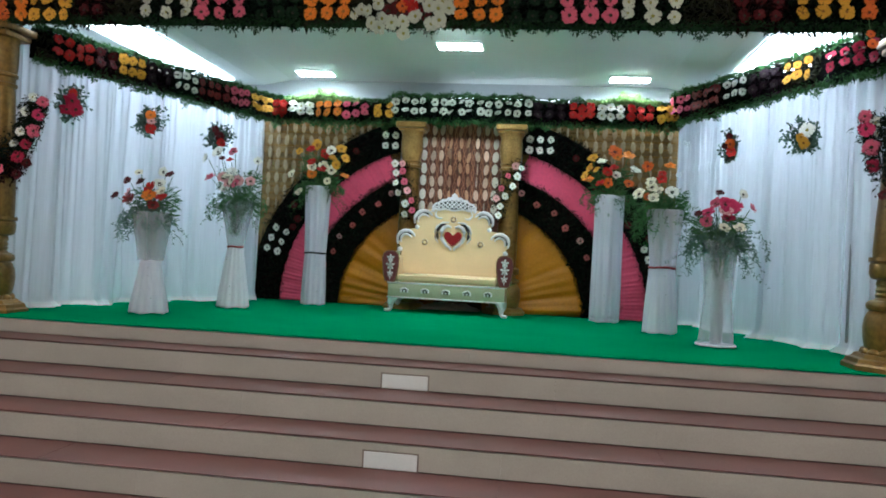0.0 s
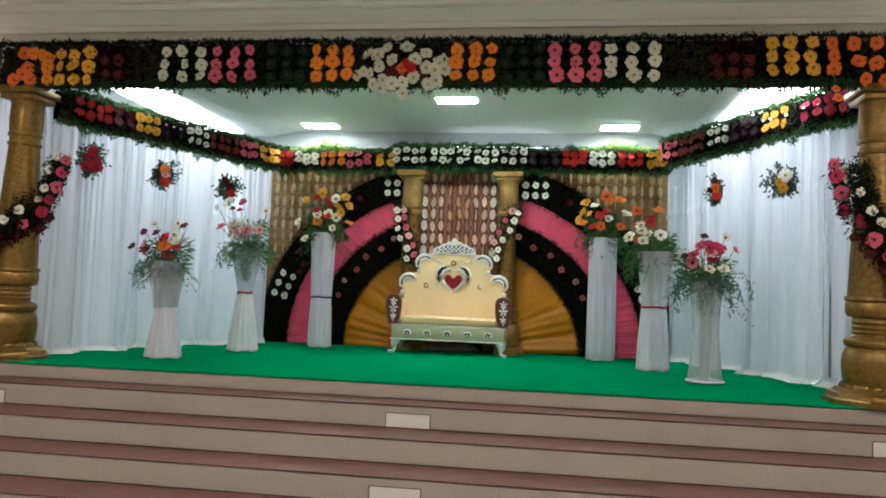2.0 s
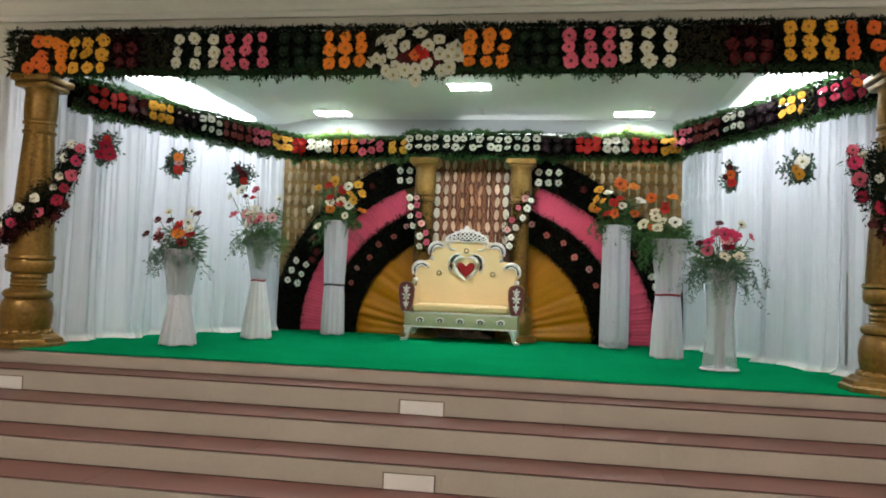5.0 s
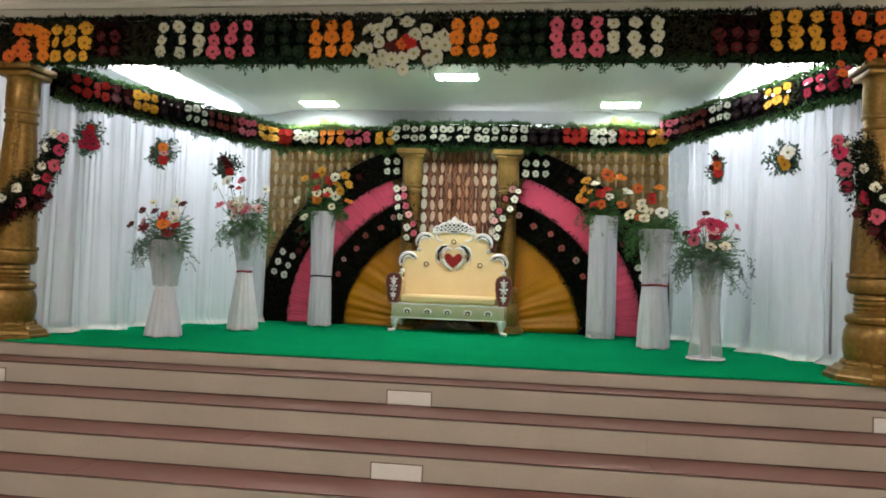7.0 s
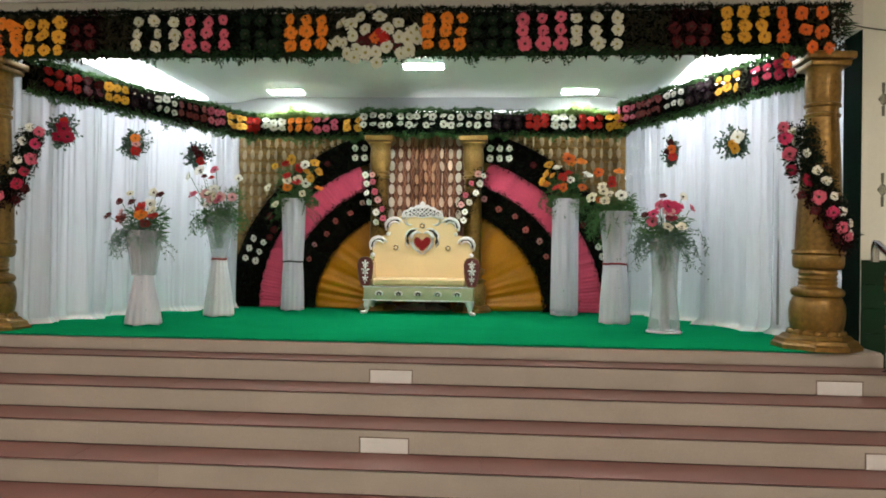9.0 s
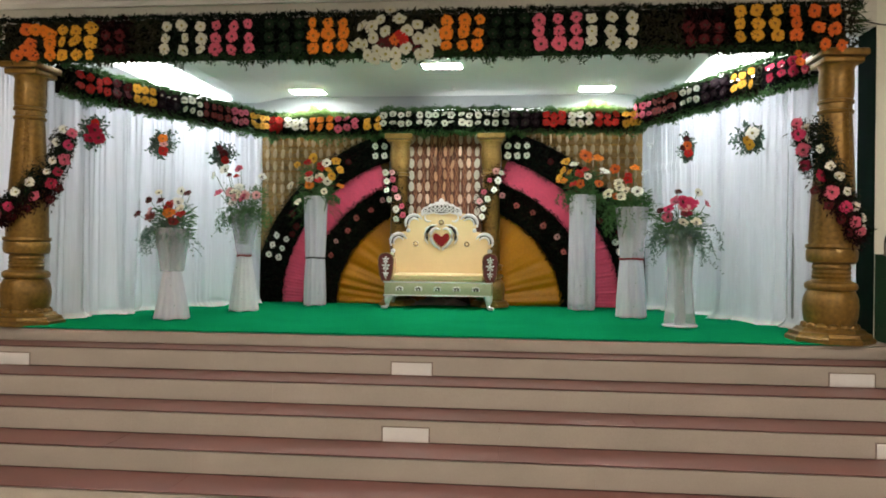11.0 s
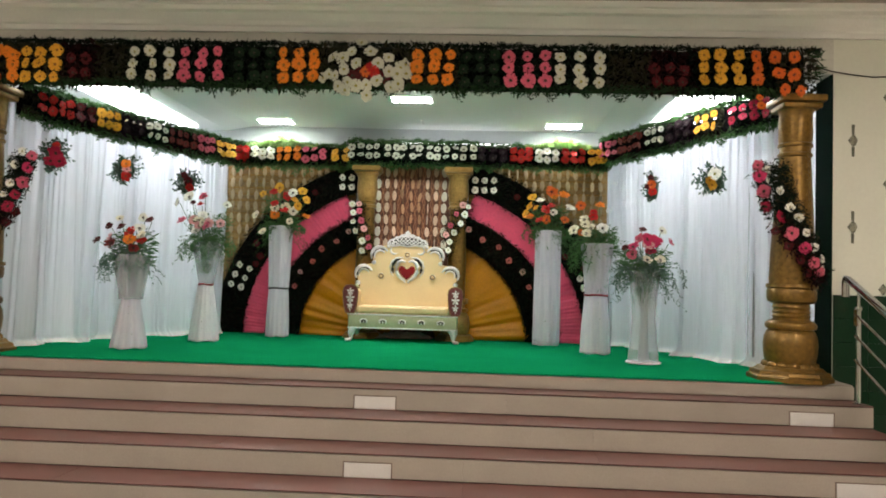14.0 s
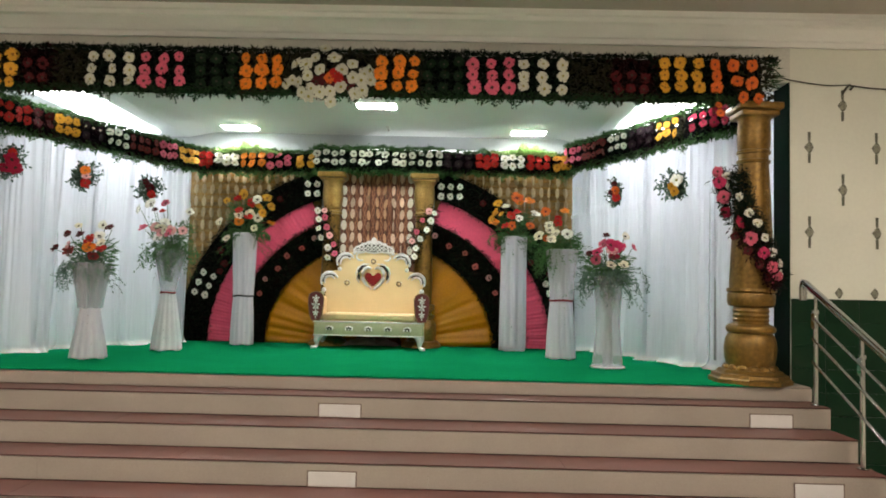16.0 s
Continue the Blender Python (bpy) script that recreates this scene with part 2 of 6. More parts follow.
def as_mesh(name, bm, material, smooth=True):
    me = bpy.data.meshes.new(name)
    bmesh.ops.recalc_face_normals(bm, faces=bm.faces)
    bm.to_mesh(me)
    bm.free()
    for mm in (material if isinstance(material, (list, tuple)) else [material]):
        me.materials.append(mm)
    if smooth:
        me.polygons.foreach_set("use_smooth", [True] * len(me.polygons))
        me.set_sharp_from_angle(angle=radians(40))
    return me


def part(name, bm, material, parent, label="", smooth=True):
    ob = new(name, as_mesh(name, bm, material, smooth))
    if parent is not None:
        put(ob, parent)
    return tagged(ob, label)


def solo(name, bm, material, label="", category="", group="", kind="", smooth=True):
    return tagged(new(name, as_mesh(name, bm, material, smooth)), label, category, group, kind)


def box(lo, hi, bevel=0.004, bm=None, seg=1):
    bm = bm or bmesh.new()
    lo, hi = Vector(lo), Vector(hi)
    r = bmesh.ops.create_cube(bm, size=1, matrix=Matrix.Translation((lo + hi) / 2) @ Matrix.Diagonal((*(hi - lo), 1)))
    if bevel:
        es = list({e for v in r["verts"] for e in v.link_edges})
        bmesh.ops.bevel(bm, geom=es, offset=bevel, segments=seg, affect="EDGES", profile=0.5)
    return bm


def lathe(profile, centre, seg=28, bm=None, square=0.0, turn=0.0):
    """A turned body from (radius, height) pairs."""
    bm = bm or bmesh.new()
    rings = []
    for r, z in profile:
        ring = []
        for k in range(seg):
            a = 2 * math.pi * k / seg + turn
            ring.append(bm.verts.new((centre[0] + r * math.cos(a), centre[1] + r * math.sin(a), centre[2] + z)))
        rings.append(ring)
    for a, b in zip(rings, rings[1:]):
        for k in range(seg):
            bm.faces.new((a[k], a[(k + 1) % seg], b[(k + 1) % seg], b[k]))
    bm.faces.new(list(reversed(rings[0])))
    bm.faces.new(rings[-1])
    return bm


def tube(points, radius, seg=10, bm=None, closed=False):
    """A round bar along points; radius may be one number or one for each point."""
    bm = bm or bmesh.new()
    pts = [Vector(p) for p in points]
    radii = radius if isinstance(radius, (list, tuple)) else [radius] * len(pts)
    rings = []
    n = len(pts)
    for i, p in enumerate(pts):
        a = pts[(i - 1) % n] if closed or i > 0 else p
        b = pts[(i + 1) % n] if closed or i < n - 1 else p
        d = (b - a).normalized()
        side = d.cross(Vector((0, 0, 1)))
        if side.length < 0.05:
            side = d.cross(Vector((0, 1, 0)))
        side.normalize()
        upv = side.cross(d)
        rings.append([bm.verts.new(p + (side * math.cos(2 * math.pi * k / seg) + upv * math.sin(2 * math.pi * k / seg)) * radii[i]) for k in range(seg)])
    for i in range(n if closed else n - 1):
        a, b = rings[i], rings[(i + 1) % n]
        for k in range(seg):
            bm.faces.new((a[k], a[(k + 1) % seg], b[(k + 1) % seg], b[k]))
    if not closed:
        bm.faces.new(list(reversed(rings[0])))
        bm.faces.new(rings[-1])
    return bm


def prism(outline, y0, y1, bm=None, bevel=0.0):
    """A plate standing in the xz plane between y0 and y1."""
    bm = bm or bmesh.new()
    f = bm.faces.new([bm.verts.new((x, y0, z)) for x, z in outline])
    r = bmesh.ops.extrude_face_region(bm, geom=[f])
    bmesh.ops.translate(bm, verts=[v for v in r["geom"] if isinstance(v, bmesh.types.BMVert)], vec=(0, y1 - y0, 0))
    if bevel:
        es = [e for e in bm.edges if abs(e.verts[0].co.y - e.verts[1].co.y) < 1e-6]
        bmesh.ops.bevel(bm, geom=es, offset=bevel, segments=2, affect="EDGES")
    return bm


def grid_mesh(name, xyz, material, thick=0.0):
    """A sheet from an (n, m, 3) array of places."""
    n, m, _ = xyz.shape
    idx = np.arange(n * m).reshape(n, m)
    faces = np.stack([idx[:-1, :-1], idx[1:, :-1], idx[1:, 1:], idx[:-1, 1:]], -1).reshape(-1, 4)
    me = bpy.data.meshes.new(name)
    me.from_pydata(xyz.reshape(-1, 3).tolist(), [], faces.tolist())
    me.materials.append(material)
    me.polygons.foreach_set("use_smooth", [True] * len(me.polygons))
    ob = new(name, me)
    if thick:
        s = ob.modifiers.new("thickness", "SOLIDIFY")
        s.thickness = thick
    return ob


# ---------- hall shell ----------
def shell():
    tagged(solo("floor", box((-7.5, -11, -0.2), (7.5, 4.1, 0), 0), M["floor"], smooth=False), "cream polished hall floor", "floor", kind="structure")
    # front wall of the hall with the stage opening
    OPL, OPR, TOP = -4.14, 3.89, 3.62
    for nm, lo, hi in (("wall_right", (OPR, 0.46, 0), (7.5, 0.78, 4.2)), ("wall_left", (-7.5, 0.46, 0), (OPL, 0.78, 4.2))):
        solo(nm, box(lo, hi, 0), M["wall"], "cream glazed tile wall beside the stage", "wall", kind="structure", smooth=False)
    solo("wall_lintel", box((OPL, 0.46, TOP), (OPR, 0.78, 4.2), 0), M["lintel"], "old cream plaster above the stage opening", "wall", kind="structure", smooth=False)
    # cornice: stepped moulding
    bm = bmesh.new()
    prof = [(0.455, 3.93), (0.42, 3.93), (0.42, 3.975), (0.40, 3.985), (0.385, 4.02), (0.34, 4.075), (0.30, 4.09), (0.30, 4.13), (0.27, 4.14), (0.27, 4.19), (0.455, 4.19)]
    a = [bm.verts.new((-7.5, y, z)) for y, z in prof]
    b = [bm.verts.new((7.5, y, z)) for y, z in prof]
    for k in range(len(prof)):
        j = (k + 1) % len(prof)
        bm.faces.new((a[k], a[j], b[j], b[k]))
    bm.faces.new(a), bm.faces.new(b)
    solo("trim", bm, M["cornice"], "white moulded cornice under the hall ceiling", "cornice", kind="structure", smooth=False)
    solo("ceiling", box((-7.5, -11, 4.19), (7.5, 0.78, 4.35), 0), M["hallceil"], "grey-brown hall ceiling", "ceiling", kind="structure", smooth=False)
    for nm, lo, hi in (("wall_west", (-7.7, -11, 0), (-7.5, 0.78, 4.3)), ("wall_east", (7.5, -11, 0), (7.7, 0.78, 4.3)), ("wall_south", (-7.7, -11.2, 0), (7.7, -11, 4.3))):
        solo(nm, box(lo, hi, 0), M["hallwall"], "plain cream hall wall", "wall", kind="structure", smooth=False)
    # green jambs
    for nm, x0, x1 in (("jamb_right", OPR - 0.012, OPR), ("jamb_left", OPL, OPL + 0.012)):
        solo(nm, box((x0, 0.463, STAGE), (x1, 0.78, TOP), 0), M["jamb"], "dark green tiled jamb of the stage opening", "jamb", kind="structure", smooth=False)
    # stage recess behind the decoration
    solo("wall_stage_back", box((-4.4, 3.75, 0), (4.3, 4.1, 4.0), 0), M["dim_backwall"], "plaster wall behind the stage decoration, toned down against lamp glow", "wall", kind="structure", smooth=False)
    solo("wall_stage_left", box((-4.6, 0.78, 0), (-4.4, 4.1, 4.0), 0), M["sidewall"], "white plaster side wall of the stage", "wall", kind="structure", smooth=False)
    solo("wall_stage_right", box((4.3, 0.78, 0), (4.5, 4.1, 4.0), 0), M["sidewall"], "white plaster side wall of the stage", "wall", kind="structure", smooth=False)
    bm = box((-2.36, 0.78, 3.73), (2.26, 3.88, 3.85), 0)
    # sloped borders of the raised middle field
    for x0, x1, x2 in ((-2.36, -2.72, -4.4), (2.26, 2.62, 4.3)):
        vs = [bm.verts.new(p) for p in ((x0, 0.78, 3.73), (x0, 3.88, 3.73), (x1, 3.88, 3.66), (x1, 0.78, 3.66))]
        bm.faces.new(vs)
        bm.faces.new([bm.verts.new(p) for p in ((x1, 0.78, 3.66), (x1, 3.88, 3.66), (x2, 3.88, 3.66), (x2, 0.78, 3.66))])
        bm.faces.new([bm.verts.new(p) for p in ((x0, 0.78, 3.85), (x0, 3.88, 3.85), (x2, 3.88, 3.85), (x2, 0.78, 3.85))])
    solo("ceiling_stage", bm, M["ceil"], "white stage ceiling with a raised middle field", "ceiling", kind="structure", smooth=False)


shell()

# stage block and steps
YF = [-0.045, -0.345, -0.74, -1.11, -1.48, -1.855]         # faces of the six risers, from the stage down
ZT = [STAGE, 0.825, 0.655, 0.485, 0.316, 0.152, 0]
SX0, SX1 = -4.1, 3.84


def steps():
    bm = box((-4.4, 0.782, 0.02), (4.3, 3.88, STAGE - 0.012), 0)
    box((SX0, -0.03, 0.02), (SX1 - 0.004, 0.78, STAGE - 0.0125), 0, bm)
    solo("stage_floor", bm, M["riser"], "raised stage block of taupe granite", "stage", kind="structure", smooth=False)
    st = thing("stairs", (0, -1, 0), "six wide stage steps with taupe risers and red-brown treads", "stairs", kind="structure")
    cuts = [SX0, -1.62, 1.05, SX1]
    for k in range(6):
        y, z1, z0 = YF[k], ZT[k], ZT[k + 1]
        back = YF[k] + 0.02
        for i, (a, b) in enumerate(zip(cuts, cuts[1:])):
            sh = 0.31 * ((k * 7) % 5 - 2)
            a2, b2 = (a if i == 0 else a + sh), (b if i == 2 else b + sh)
            part("riser_slab", box((a2 + 0.0004, y, z0 + 0.007), (b2 - 0.0004, y + 0.02, z1 - (0.0135 if k else 0.016)), 0), M["riser"], st, smooth=False)
            if k < 5:
                part("tread_slab", box((a2 + 0.0004, YF[k + 1] - 0.005, z0 - 0.006), (b2 - 0.0004, y + 0.006, z0), 0.002), M["tread"], st, smooth=False)
        solid = box((SX0, YF[k] + 0.021, 0.0), (SX1, (YF[k - 1] if k else 0.0) + 0.02, z1 - 0.024), 0)
        part("step_core", solid, M["core"], st, smooth=False)
    # lamps set into the risers
    for k, xs in ((1, (-3.41, 0.015, 3.38)), (3, (-3.41, 0.085, 3.38))):
        for x in xs:
            y, z0 = YF[k], ZT[k + 1]
            la = thing("step_light", (x, y, z0 + 0.06), "flat white step lamp set into a granite riser", "step light", "step lamps")
            part("cover", box((x - 0.162, y - 0.006, z0 + 0.006), (x + 0.162, y + 0.006, z0 + 0.105), 0.003), M["steplight"], la)
            part("rim", box((x - 0.171, y - 0.003, z0 + 0.001), (x + 0.171, y + 0.002, z0 + 0.114), 0), M["rimgrey"], la, "thin dark rim", smooth=False)


steps()

# stage carpet: one sheet with gentle swells, turned down a little at the edge
def stage_carpet():
    nx, ny = 120, 50
    xs, ys = np.linspace(-3.66, 3.50, nx), np.linspace(-0.050, 3.66, ny)
    g = np.zeros((ny, nx, 3))
    for j, y in enumerate(ys):
        for i, x in enumerate(xs):
            g[j, i] = (x, y + (0.0025 * math.sin(x * 3.1) if j == 0 else 0), STAGE + 0.002 + 0.003 * (1 + noise.noise((x * 1.3, y * 1.3, 2.0))))
    ob = grid_mesh("stage_carpet", g[:, ::-1], M["carpet"], 0.012)
    tagged(ob, "bright green felt carpet spread over the stage", "carpet")
    # border of the stage beyond the carpet
    solo("stage_border", box((-4.1, -0.022, STAGE - 0.0118), (SX1, 0.46, STAGE - 0.002), 0.003), M["riser"], "taupe granite edge of the stage", "stage edge", kind="structure", smooth=False)


stage_carpet()


def floor_runner():
    nx, ny = 40, 60
    xs = np.linspace(-1.02, 0.88, nx)
    ys = np.concatenate([np.linspace(-1.872, -2.2, 20), np.linspace(-2.24, -9.5, ny - 20)])
    g = np.zeros((ny, nx, 3))
    for j, y in enumerate(ys):
        lift = 0.065 * math.exp(-((y + 1.9) / 0.09) ** 2)
        for i, x in enumerate(xs):
            e = 1 - 0.6 * max(0, (abs(x + 0.07) - 0.8) / 0.15)
            g[j, i] = (x, y, 0.014 + lift * e + 0.004 * noise.noise((x * 2, y * 2, 5)))
    tagged(grid_mesh("floor_carpet", g, M["runner"], 0.01), "dark green carpet runner pushed up against the steps", "carpet")


floor_runner()


# ---------- lamps of the place ----------
def ceiling_lamp(x, y, w, d, z, m, label):
    la = thing("ceiling_light", (x, y, z), label, "ceiling light", "stage ceiling lamps")
    bm = bmesh.new()
    e = 0.02 if d < 1 else 0.008
    for lo, hi in (((x - w / 2 - e, y - d / 2 - e, z - 0.022), (x + w / 2 + e, y - d / 2, z)), ((x - w / 2 - e, y + d / 2, z - 0.022), (x + w / 2 + e, y + d / 2 + e, z)),
                   ((x - w / 2 - e, y - d / 2, z - 0.022), (x - w / 2, y + d / 2, z)), ((x + w / 2, y - d / 2, z - 0.022), (x + w / 2 + e, y + d / 2, z))):
        box(lo, hi, 0, bm)
    part("frame", bm, M["ceil"], la, smooth=False)
    part("diffuser", box((x - w / 2, y - d / 2, z - 0.028), (x + w / 2, y + d / 2, z - 0.002), 0), m, la, "lit white diffuser", smooth=False)
    return la


for x, y in ((-1.905, 3.29), (1.81, 3.29), (-0.01, 2.0)):
    la = ceiling_lamp(x, y, 0.42, 0.21, 3.728, M["spot"] if y > 3 else M["tube"], "square recessed ceiling lamp, lit white")
    for k in range(1, 6):
        xx = x - 0.21 + 0.42 * k / 6
        part("louvre", box((xx - 0.009, y - 0.105, 3.692), (xx + 0.009, y + 0.105, 3.699), 0), M["rimgrey"], la, smooth=False)
ceiling_lamp(-3.25, 2.12, 0.56, 2.5, 3.655, M["strip"], "long bright lamp panel along the stage side")
ceiling_lamp(3.15, 1.90, 0.72, 2.1, 3.655, M["strip"], "long bright lamp panel along the stage side")
for x in (-3.6, 0.3, 4.2):
    for y in (-3.4, -7.6):
        ceiling_lamp(x, y, 1.2, 0.3, 4.188, M["hall_lamp"], "long hall ceiling lamp, lit warm white")


def tube_lamp(x0, x1, y, z):
    g = thing("tube_light", ((x0 + x1) / 2, y, z), "white tube lamp behind the flower band, lit", "tube light")
    part("batten", box((x0, y + 0.018, z - 0.03), (x1, y + 0.06, z + 0.02), 0.006), M["cornice"], g)
    for xx in (x0, x1 - 0.03):
        part("socket", box((xx, y - 0.016, z - 0.018), (xx + 0.03, y + 0.02, z + 0.018), 0.004), M["cornice"], g)
    part("tube", tube([(x0 + 0.03, y, z), (x1 - 0.03, y, z)], 0.013, 10), M["tubelit"], g, "lit white tube")
    part("bracket", box(((x0 + x1) / 2 - 0.02, y + 0.058, z - 0.02), ((x0 + x1) / 2 + 0.02, 3.751, z + 0.02), 0.003), M["cornice"], g)


tube_lamp(-0.33, 1.19, 3.64, 3.517)


def ceiling_hook():
    g = thing("ceiling_hook", (0.015, 3.17, 3.73), "small white metal hook in the stage ceiling", "hook")
    part("plate", lathe([(0.026, -0.001), (0.026, -0.008), (0.012, -0.014)], (0.015, 3.17, 3.73), 16), M["cornice"], g)
    part("hook", tube([(0.015, 3.17, 3.72), (0.015, 3.17, 3.69), (0.028, 3.17, 3.67), (0.042, 3.17, 3.68), (0.040, 3.17, 3.695)], 0.006, 8), M["cornice"], g)


ceiling_hook()


# ---------- flowers and leaves ----------
def gerbera_mesh(name, m, petals=10, cup=0.22, layers=2, seed=0):
    """An open daisy of radius 1, facing +z, with uneven petals."""
    r = np.random.default_rng(seed)
    v, f = [], []
    for layer in range(layers):
        for k in range(petals):
            reach = (1.0 - 0.30 * layer) * r.uniform(0.88, 1.06)
            a = 2 * math.pi * (k + 0.5 * layer + r.normal(0, 0.10)) / petals
            half = math.pi / petals * r.uniform(1.0, 1.18)
            lift = cup * r.uniform(0.45, 1.35)
            base = len(v)
            for rad, w, h in ((0.18, 0.60, 0.02), (0.58, 0.95, 0.14), (0.86, 1.02, lift), (1.0, 0.58, lift * 0.80)):
                for s in (-1, 1):
                    rr, aa = rad * reach, a + s * half * w * (0.95 if rad > 0.3 else 1.3)
                    v.append((rr * math.cos(aa), rr * math.sin(aa), h + 0.12 * layer + 0.03 * s * (k % 2)))
            for q in range(3):
                b = base + 2 * q
                f.append((b, b + 2, b + 3, b + 1))
    me = bpy.data.meshes.new(name)
    me.from_pydata(v, [], f)
    me.materials.append(m)
    me.polygons.foreach_set("use_smooth", [True] * len(me.polygons))
    return me


def eye_mesh(name, m):
    bm = bmesh.new()
    bmesh.ops.create_uvsphere(bm, u_segments=8, v_segments=4, radius=1.0, matrix=Matrix.Translation((0, 0, 0.10)) @ Matrix.Diagonal((0.27, 0.27, 0.13, 1)))
    return as_mesh(name, bm, m)


HUES = ("white", "dimwhite", "cream", "pink", "hotpink", "orange", "gold", "red", "brick", "maroon", "purple", "blush", "tangerine", "crimson", "coral", "leafgreen")
BLOOM = {k: [gerbera_mesh("gerbera_" + k, M["f_" + k], 10 + i % 3, 0.24, 2, 10 + i) for i in range(4)] for k in HUES}
CUP = {k: [gerbera_mesh("cup_gerbera_" + k, M["f_" + k], 9 + i % 2, 0.46, 2, 20 + i) for i in range(3)] for k in HUES}
EYE = {k: eye_mesh("eye_" + k, M["c_" + k]) for k in ("dark", "green", "amber", "rust")}
EYE_OF = {"white": "green", "dimwhite": "green", "gold": "amber", "orange": "amber", "tangerine": "rust", "red": "rust", "coral": "rust"}


def facing(at, normal, size, spin):
    q = Vector(normal).normalized().to_track_quat("Z", "Y").to_matrix().to_4x4()
    return Matrix.Translation(at) @ q @ Matrix.Rotation(spin, 4, "Z") @ Matrix.Diagonal((size, size, size, 1))


def bloom(parent, color, at, normal=(0, -1, 0), size=0.06, tilt=0.25, eye=None, eye_size=1.0, cup=False):
    n = Vector(normal) + Vector(rng.normal(0, tilt, 3))
    m = facing(at, n, size * rng.uniform(0.9, 1.1), rng.uniform(0, 6.28))
    kinds = (CUP if cup else BLOOM)[color]
    ob = new("gerbera", kinds[int(rng.integers(len(kinds)))])
    ob.matrix_basis = m
    put(ob, parent)
    e = new("flower_eye", EYE[eye or EYE_OF.get(color, "dark")])
    e.matrix_basis = m @ Matrix.Diagonal((eye_size, eye_size, 1.0, 1))
    put(e, ob)
    return ob


def leaves(name, roots, ways, lengths, widths, material, parent, droop=0.0):
    """Many narrow folded leaves in one mesh."""
    n = len(roots)
    roots, ways = np.asarray(roots, float), np.asarray(ways, float)
    ways /= np.linalg.norm(ways, axis=1, keepdims=True) + 1e-9
    side = np.cross(ways, rng.normal(0, 1, (n, 3)))
    side /= np.linalg.norm(side, axis=1, keepdims=True) + 1e-9
    lengths, widths = np.broadcast_to(lengths, n)[:, None], np.broadcast_to(widths, n)[:, None]
    mid = roots + ways * lengths * 0.5
    tip = roots + ways * lengths + np.array([0, 0, -1.0]) * lengths * droop
    v = np.stack([roots, mid + side * widths, tip, mid - side * widths], 1).reshape(-1, 3)
    me = bpy.data.meshes.new(name)
    me.from_pydata(v.tolist(), [], np.arange(4 * n).reshape(-1, 4).tolist())
    me.materials.append(material)
    ob = new(name, me)
    if parent is not None:
        put(ob, parent)
    return tagged(ob, kind="stuff")


def mat_of_leaves(parent, p0, p1, z0, z1, out, normal, count, material, length=0.09, width=0.009, fringe=0.0, top=0.0, name="foliage"):
    """Leaves that cover an upright face from p0 to p1, with fringes below and above."""
    p0, p1, nrm = np.array([*p0, 0.0]), np.array([*p1, 0.0]), np.array([*normal, 0.0])
    s = rng.uniform(0, 1, count)
    z = rng.uniform(z0, z1, count)
    roots = p0 + (p1 - p0) * s[:, None] + nrm * rng.uniform(0, out, count)[:, None]
    roots[:, 2] = z
    ways = rng.normal(0, 0.7, (count, 3)) + nrm * 0.5 + np.array([0, 0, -0.5])
    lens = rng.uniform(0.6, 1.3, count) * length
    parts = [(roots, ways, lens)]
    along = np.linalg.norm(p1 - p0)
    for reach, zz, d in ((fringe, z0, -1), (top, z1, 1)):
        if reach:
            k = int(along * 1700)
            s = rng.uniform(0, 1, k)
            wave = sum(np.sin(s * along * q + rng.uniform(0, 6.28)) for q in (9.0, 23.0, 41.0)) / 3
            r = p0 + (p1 - p0) * s[:, None] + nrm * rng.uniform(-0.4 * out, out, k)[:, None]
            deep = reach * np.clip(0.55 + 0.75 * wave, 0.08, 1.2)
            r[:, 2] = zz + d * deep * rng.uniform(0, 1, k) ** 1.3 + rng.normal(0, 0.008, k)
            w = rng.normal(0, 0.8, (k, 3)) + np.array([0, 0, d * 0.5]) + nrm * 0.3
            parts.append((r, w, rng.uniform(0.016, 0.040, k)))
    roots, ways, lens = (np.concatenate([q[i] for q in parts]) for i in range(3))
    return leaves(name, roots, ways, lens, width * rng.uniform(0.6, 1.5, len(lens)), material, parent)


# ---------- drapes ----------
CREASES = (2.675, 1.95)          # heights of the old fold creases across the cloth


